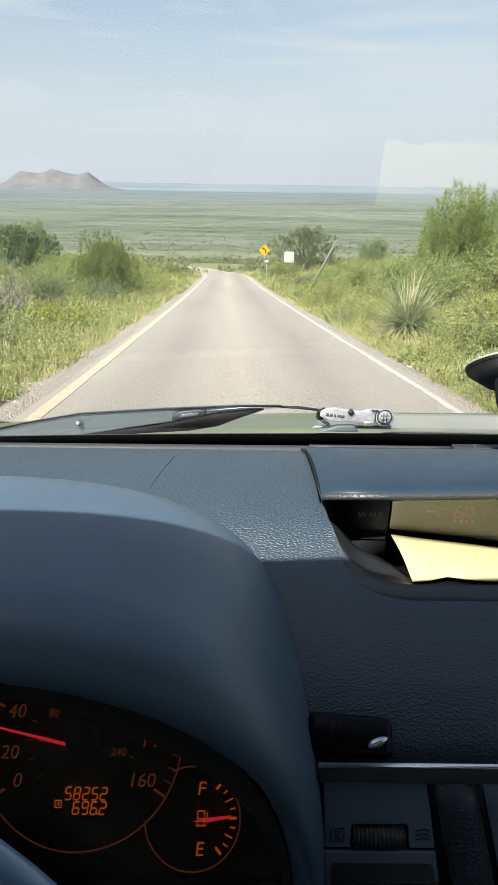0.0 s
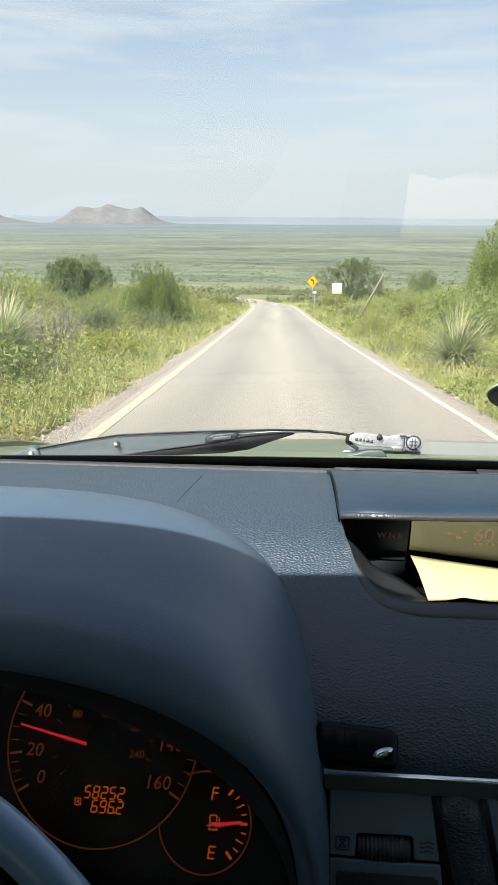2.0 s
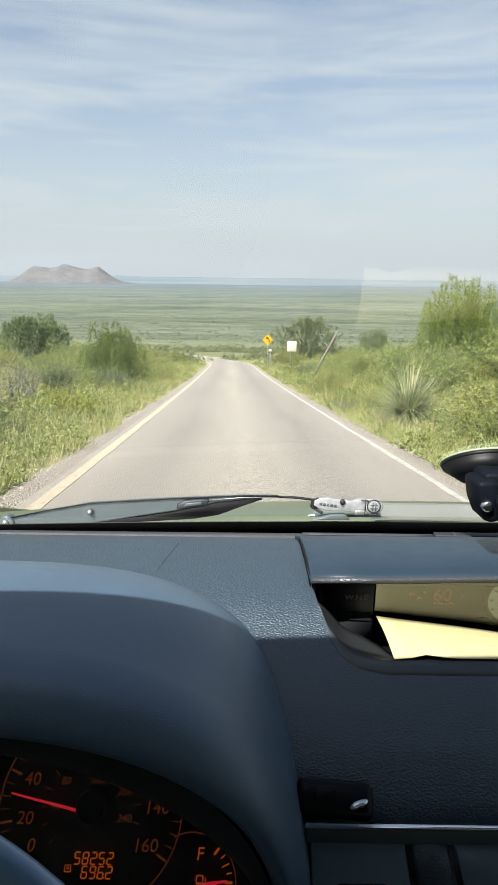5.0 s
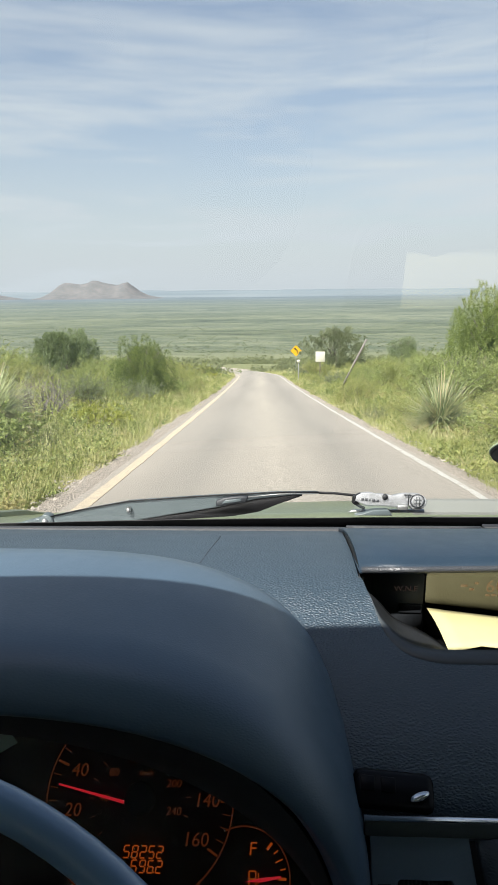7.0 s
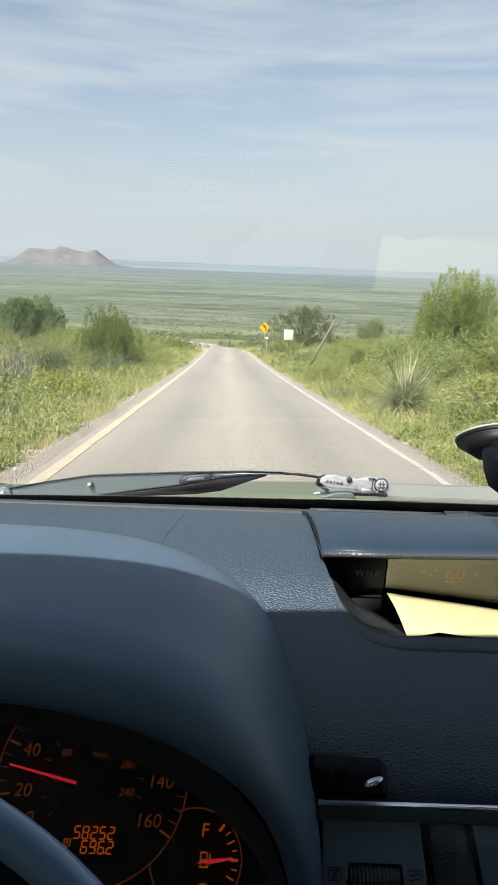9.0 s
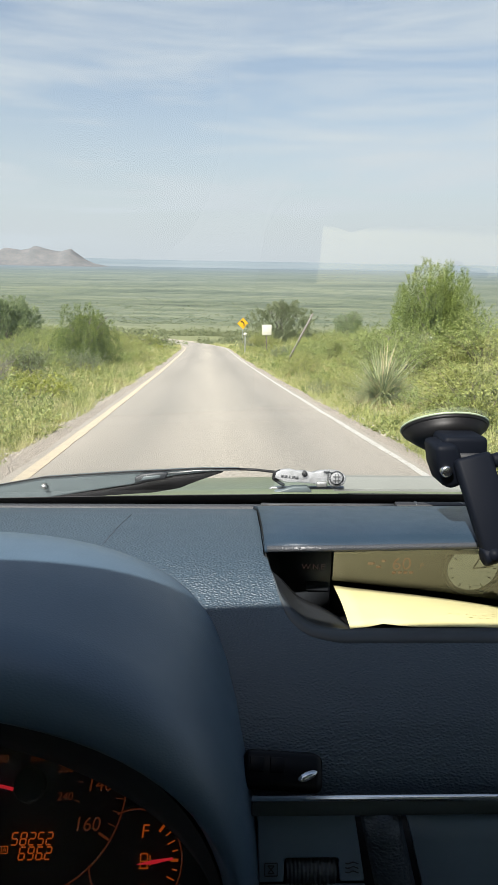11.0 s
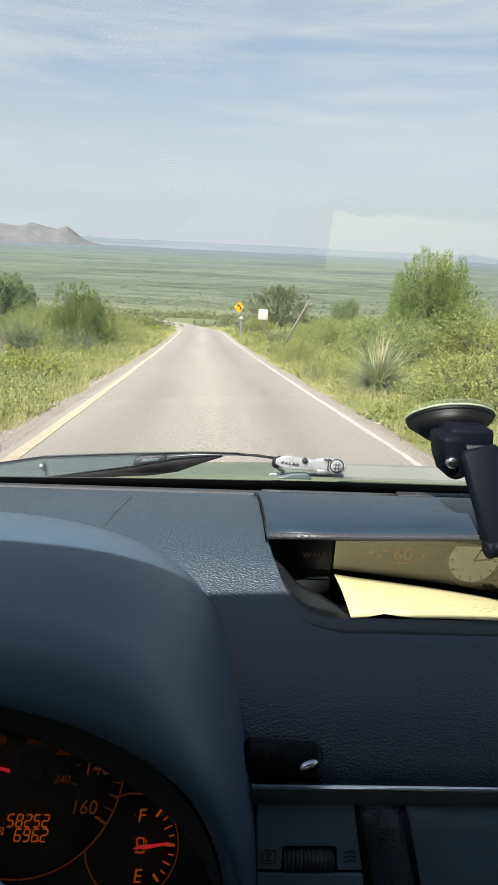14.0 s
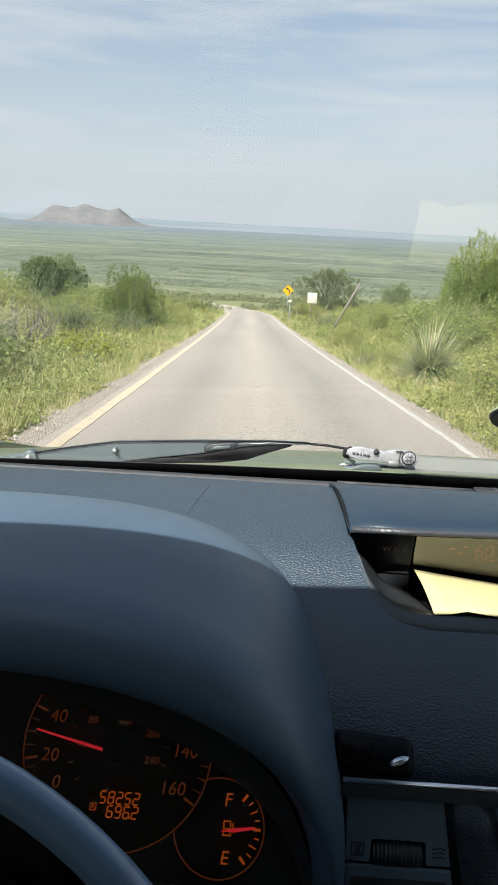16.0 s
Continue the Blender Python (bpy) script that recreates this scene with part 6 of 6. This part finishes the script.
M_TWIG = Mat("weathered grey twigs", (0.20, 0.18, 0.16), 0.9)
M_TWIG.color(M_TWIG.mix(M_TWIG.noise(20, 4), (0.10, 0.085, 0.075), (0.30, 0.275, 0.25)))
M_TWIG = M_TWIG.m
D1 = dead_bush("leafless grey twiggy bush among the shrubs", 51, 1.7, 1.2, stand(-4.9, 13.4))
copy_thing(D1, Matrix.Translation(stand(6.4, 24)) @ pose(0, 0, 0, 0, 0, 80) @ Matrix.Scale(1.3, 4))
placed_first = ((-4.9, 13.4),)
rng = np.random.default_rng(5)
placed = [(3.6, 9.0), (-3.8, 8.2), (-5.6, 12.2), (5.9, 12.6), (2.95, 12.3), (-4.45, 9.9), (6.9, 17.5), (-3.5, 12.6), (-4.95, 24.0), (7.6, 24.5)]
count = 0
while count < 262:
    y = 5.0 + 62 * rng.uniform() ** 1.25
    side = 1 if rng.uniform() < 0.5 else -1
    reach = 4 + 0.34 * y
    d = (0.60 if side > 0 else 0.72) + reach * rng.uniform() ** 1.1
    x = float(road_x(np.array(y))) + side * (HALF + d)
    gap = 0.55 + 0.012 * y
    if any(abs(x - sx * y / sy) < 0.9 and sy - 6 < y < sy + 1 for sx, sy in ((2.95, 12.3), (-4.45, 9.9), *placed_first)):
        continue
    if any((x - a) ** 2 + (y - b) ** 2 < gap * gap for a, b in placed):
        if rng.uniform() < 0.9:
            continue
    placed.append((x, y))
    k = KINDS[rng.choice(6, p=[0.30, 0.22, 0.13, 0.20, 0.10, 0.05])]
    s = rng.uniform(0.6, 1.1) * (0.50 if d < 1.1 else 0.75 if d < 1.9 else 1.0)
    copy_thing(k, Matrix.Translation(stand(x, y)) @ pose(0, 0, 0, rng.uniform(-6, 6), rng.uniform(-6, 6), rng.uniform(0, 360)) @ Matrix.Diagonal((s, s, s * rng.uniform(0.8, 1.15), 1)))
    count += 1


def build_grass():
    """Grass along the verges, thinning outwards."""
    rng = np.random.default_rng(8)
    n = 175000
    y = np.where(np.arange(n) % 9 == 0, rng.uniform(-14, 4, n), 3.5 + 70 * rng.uniform(0, 1, n) ** 1.9)
    side = np.where(rng.uniform(0, 1, n) < 0.5, 1, -1)
    d = np.where(side > 0, 0.33, 0.45) + 0.12 * np.sin(1.3 * y) * np.sin(0.47 * y + side) + (2.5 + 0.2 * np.abs(y)) * rng.uniform(0, 1, n) ** 2.0
    x = road_x(y) + side * (HALF + d)
    z = land_z(x, y)
    h = (0.07 + 0.40 * rng.uniform(0, 1, n) ** 3) * np.clip(0.35 + d * 0.9, 0.3, 1.0) * (1 + 0.25 * np.sin(x * 2.1 + 1.3 * y) * np.sin(y * 1.7 - x))
    a, q = rng.uniform(0, 6.28, n), rng.uniform(0, 6.28, n)
    lean = rng.uniform(0.1, 0.8, n) * h
    base = np.stack([x, y, z - 0.02], 1)
    w = (0.0017 + 0.00023 * np.abs(y))[:, None] * np.stack([np.cos(a), np.sin(a), 0 * a], 1)
    tip = base + np.stack([np.cos(q) * lean, np.sin(q) * lean, h], 1)
    verts = np.stack([base - w, base + w, tip], 1).reshape(-1, 3)
    me = raw_mesh("grass", verts, np.arange(len(verts)).reshape(-1, 3), M_GRASS)
    tagged(new("grass", me), "green and straw-coloured roadside grass", "grass", kind="stuff")


build_grass()


def build_scrub():
    """Tangled low scrub between the shrubs, too many stems to count."""
    rng = np.random.default_rng(19)
    n, twigs, k = 2450, 15, 13
    y = np.where(np.arange(n) % 12 == 0, rng.uniform(-14, 5, n), 4.5 + 60 * rng.uniform(0, 1, n) ** 1.7)
    side = np.where(rng.uniform(0, 1, n) < 0.5, 1, -1)
    d = np.where(side > 0, 0.46, 0.58) + (4 + 0.30 * np.abs(y)) * rng.uniform(0, 1, n) ** 1.45
    x = road_x(y) + side * (HALF + d)
    z = land_z(x, y)
    s = rng.uniform(0.24, 0.58, n) * np.clip(0.55 + 0.32 * d, 0.5, 1.2)
    way = rng.normal(0, 1, (n, twigs, 3))
    way /= np.linalg.norm(way, axis=2)[:, :, None]
    way[:, :, 2] = np.abs(way[:, :, 2]) + 0.35
    base = np.stack([x, y, z - 0.03], 1)[:, None] + way * (0.35 * s * rng.uniform(0.2, 1.0, n))[:, None, None]
    verts = sprays(rng, base.reshape(-1, 3), way.reshape(-1, 3), np.repeat(s, twigs) * rng.uniform(0.6, 1.1, n * twigs), k, np.repeat(0.032 + 0.0015 * np.abs(y), twigs), narrow=0.55).reshape(n, -1, 3)
    kind = rng.uniform(0, 1, n) < 0.6
    for name, pick, mat, label in (("scrub", kind, M_SHRUB, "tangled straw-green low scrub on the verges"), ("weeds", ~kind, M_SHRUB2, "bright green leafy weeds on the verges")):
        v = verts[pick].reshape(-1, 3)
        tagged(new(name, leaf_mesh(name, v, mat)), label, "scrub", kind="stuff")


build_scrub()


def build_far_scrub():
    """Bushes too far and many to count, out onto the plain."""
    rng = np.random.default_rng(9)
    n = 3900
    close = np.arange(n) % 2 == 0
    y = np.where(close, rng.uniform(58, 135, n), 55 + 420 * rng.uniform(0, 1, n) ** 2.0)
    x = road_x(np.minimum(y, 60)) + rng.uniform(-1, 1, n) * np.where(close, 22, 12 + 0.42 * y)
    clear = np.abs(x - road_x(np.minimum(y, 130))) > HALF + 1.2
    lay = (y > 82) & (y < 106) & (x > road_x(np.minimum(y, 130))) & (x < road_x(np.minimum(y, 130)) + HALF + 7.9)
    x, y = x[clear & ~lay], y[clear & ~lay]
    n = len(x)
    z = land_z(x, y)
    k = 74
    s = rng.uniform(0.35, 1.0, n) * np.where(rng.uniform(0, 1, n) < 0.15, 1.7, 1.0) * np.where(y > 130, 0.65, 1.0)
    d = rng.normal(0, 1, (n, k, 3))
    d /= np.linalg.norm(d, axis=2)[:, :, None]
    d[:, :, 2] = np.abs(d[:, :, 2])
    p = np.stack([x, y, z - 0.1], 1)[:, None] + d * (s[:, None, None] * np.array([1.25, 1.25, 0.85])) * rng.uniform(0.02, 1.0, (n, k, 1)) ** 0.4
    a = rng.normal(0, 1, (n, k, 3)) * (0.04 + s * 0.06)[:, None, None]
    b = rng.normal(0, 1, (n, k, 3)) * (0.03 + s * 0.05)[:, None, None]
    verts = np.stack([p - a, p + b, p + a], 2).reshape(-1, 3)
    tagged(new("far_scrub", leaf_mesh("far_scrub", verts, M_FARLEAF)), "dark and pale green bushes dotted over the slope", "scrub", kind="stuff")
    # low thickets dotted over the plain
    n, k = 3600, 34
    y = 210 + 700 * rng.uniform(0, 1, n) ** 1.4
    x = -0.035 * y + rng.uniform(-0.5, 0.5, n) * y
    s = rng.uniform(0.5, 1.3, n)
    d = rng.normal(0, 1, (n, k, 3))
    d /= np.linalg.norm(d, axis=2)[:, :, None]
    d[:, :, 2] = np.abs(d[:, :, 2]) * 0.5
    p = np.stack([x, y, land_z(x, y) - 0.15], 1)[:, None] + d * (s * rng.uniform(0.8, 1.8, n))[:, None, None] * rng.uniform(0.05, 1.0, (n, k, 1)) ** 0.5
    a, b = (rng.normal(0, 1, (n, k, 3)) * (0.17 * s)[:, None, None] * np.array([1.2, 1.2, 0.5]) for _ in range(2))
    verts = np.stack([p - a, p + b, p + a], 2).reshape(-1, 3)
    tagged(new("plain_scrub", leaf_mesh("plain_scrub", verts, M_PLAINLEAF)), "low grey-green thickets dotted over the plain", "scrub", kind="stuff")


M_FARLEAF = make_leaf("far bush leaves", (0.120, 0.145, 0.070), (0.260, 0.280, 0.140))
M_PLAINLEAF = make_leaf("plain thicket leaves", (0.125, 0.160, 0.100), (0.235, 0.265, 0.165))
build_far_scrub()


def build_stones():
    """Loose stones on the gravel shoulders."""
    rng = np.random.default_rng(10)
    n = 5000
    y = 3 + 40 * rng.uniform(0, 1, n) ** 1.7
    left = rng.uniform(0, 1, n) < 0.6
    x = road_x(y) + np.where(left, -HALF - rng.uniform(0.17, 0.72, n), HALF + rng.uniform(0.10, 0.55, n))
    z = np.maximum(road_z(y) - 0.012, land_z(x, y))
    s = rng.uniform(0.006, 0.022, n)
    corner = np.array([[1, 0, 0], [0, 1, 0], [-1, 0, 0], [0, -1, 0], [0, 0, 0.8]])
    v = np.stack([x, y, z], 1)[:, None] + corner[None] * s[:, None, None] * rng.uniform(0.6, 1.4, (n, 5, 3))
    base = np.array([[0, 1, 4], [1, 2, 4], [2, 3, 4], [3, 0, 4]])
    f = (np.arange(n)[:, None, None] * 5 + base[None]).reshape(-1, 3)
    tagged(new("loose_stones", raw_mesh("loose_stones", v.reshape(-1, 3), f, M_STONE)), "loose pale stones scattered on the shoulders", "gravel", kind="stuff")


build_stones()


# ---- road sign ----
def build_sign(x, y):
    z = float(land_z(x, y))
    sign = thing("road_sign", "yellow diamond curve warning sign on a steel post", "road sign", at=(x, y, z))
    part("post", box((x, y, z + 1.05), (0.06, 0.05, 2.6)), M_STEEL, sign, "steel post", bevel=0.004)
    c, r = Vector((x, y - 0.04, z + 2.2)), 0.54
    plate = part("plate", slab([c + Vector((0, 0, r)), c + Vector((r, 0, 0)), c + Vector((0, 0, -r)), c + Vector((-r, 0, 0))], (0, 0.006, 0)), M_SIGN, sign, "yellow diamond plate", smooth=False)
    f = c + Vector((0, -0.006, 0))
    bm = slab([f + Vector(p) for p in ((0.06, 0, -0.28), (0.16, 0, -0.28), (0.15, 0, 0.02), (0.08, 0, 0.14), (-0.04, 0, 0.20), (-0.05, 0, 0.11), (0.03, 0, 0.06), (0.06, 0, -0.02))], (0, 0.003, 0))
    add_slab(bm, [f + Vector(p) for p in ((-0.24, 0, 0.19), (-0.03, 0, 0.30), (-0.06, 0, 0.02))], (0, 0.003, 0))
    part("arrow", bm, M_SIGNBLACK, plate, "black bent arrow", smooth=False)


build_sign(1.55, 66.0)


def build_board(x, y, top):
    z = float(land_z(x, y)) - 0.2
    sign = thing("notice_board", "small blank white sign on a dark post among the shrubs", "sign", at=(x, y, z))
    part("post", box((x, y, (z + top) / 2), (0.06, 0.05, top - z)), M_BARK, sign, "dark post", bevel=0.004)
    part("board", box((x, y - 0.04, top - 0.30), (0.60, 0.02, 0.66)), M_WHITEPAINT, sign, "blank white board", bevel=0.01)


def build_marker(x, y, top):
    z = float(land_z(x, y)) - 0.2
    post = thing("roadside_marker", "slim white roadside marker post with a round reflector", "marker post", at=(x, y, z))
    part("post", box((x, y, (z + top) / 2), (0.07, 0.04, top - z)), M_STEEL, post, "slim pale post", bevel=0.004)
    part("reflector", cyl((x, y - 0.03, top), (x, y - 0.06, top), 0.12, seg=20), M_WHITEPAINT, post, "round white reflector")


def build_leaning_pole(x0, x1, y, top):
    z = float(land_z(x0, y)) - 0.2
    pole = thing("leaning_pole", "weathered wooden pole leaning among the shrubs", "pole", at=(x0, y, z))
    part("shaft", tube([(x0, y, z), ((x0 + x1) / 2, y, (z + top) / 2), (x1, y, top)], [0.06, 0.055, 0.045], 8), M_TWIG, pole, "grey weathered wood")


M_WHITEPAINT = Mat("weathered white paint", (0.72, 0.71, 0.68), 0.6)
M_WHITEPAINT.color(M_WHITEPAINT.mix(M_WHITEPAINT.noise(12, 5), (0.52, 0.50, 0.42), (0.64, 0.62, 0.53)))
M_WHITEPAINT = M_WHITEPAINT.m


build_board(2.6, 44.0, -2.7)
build_marker(1.25, 46.0, -3.5)
build_leaning_pole(3.0, 4.3, 34.0, -1.2)
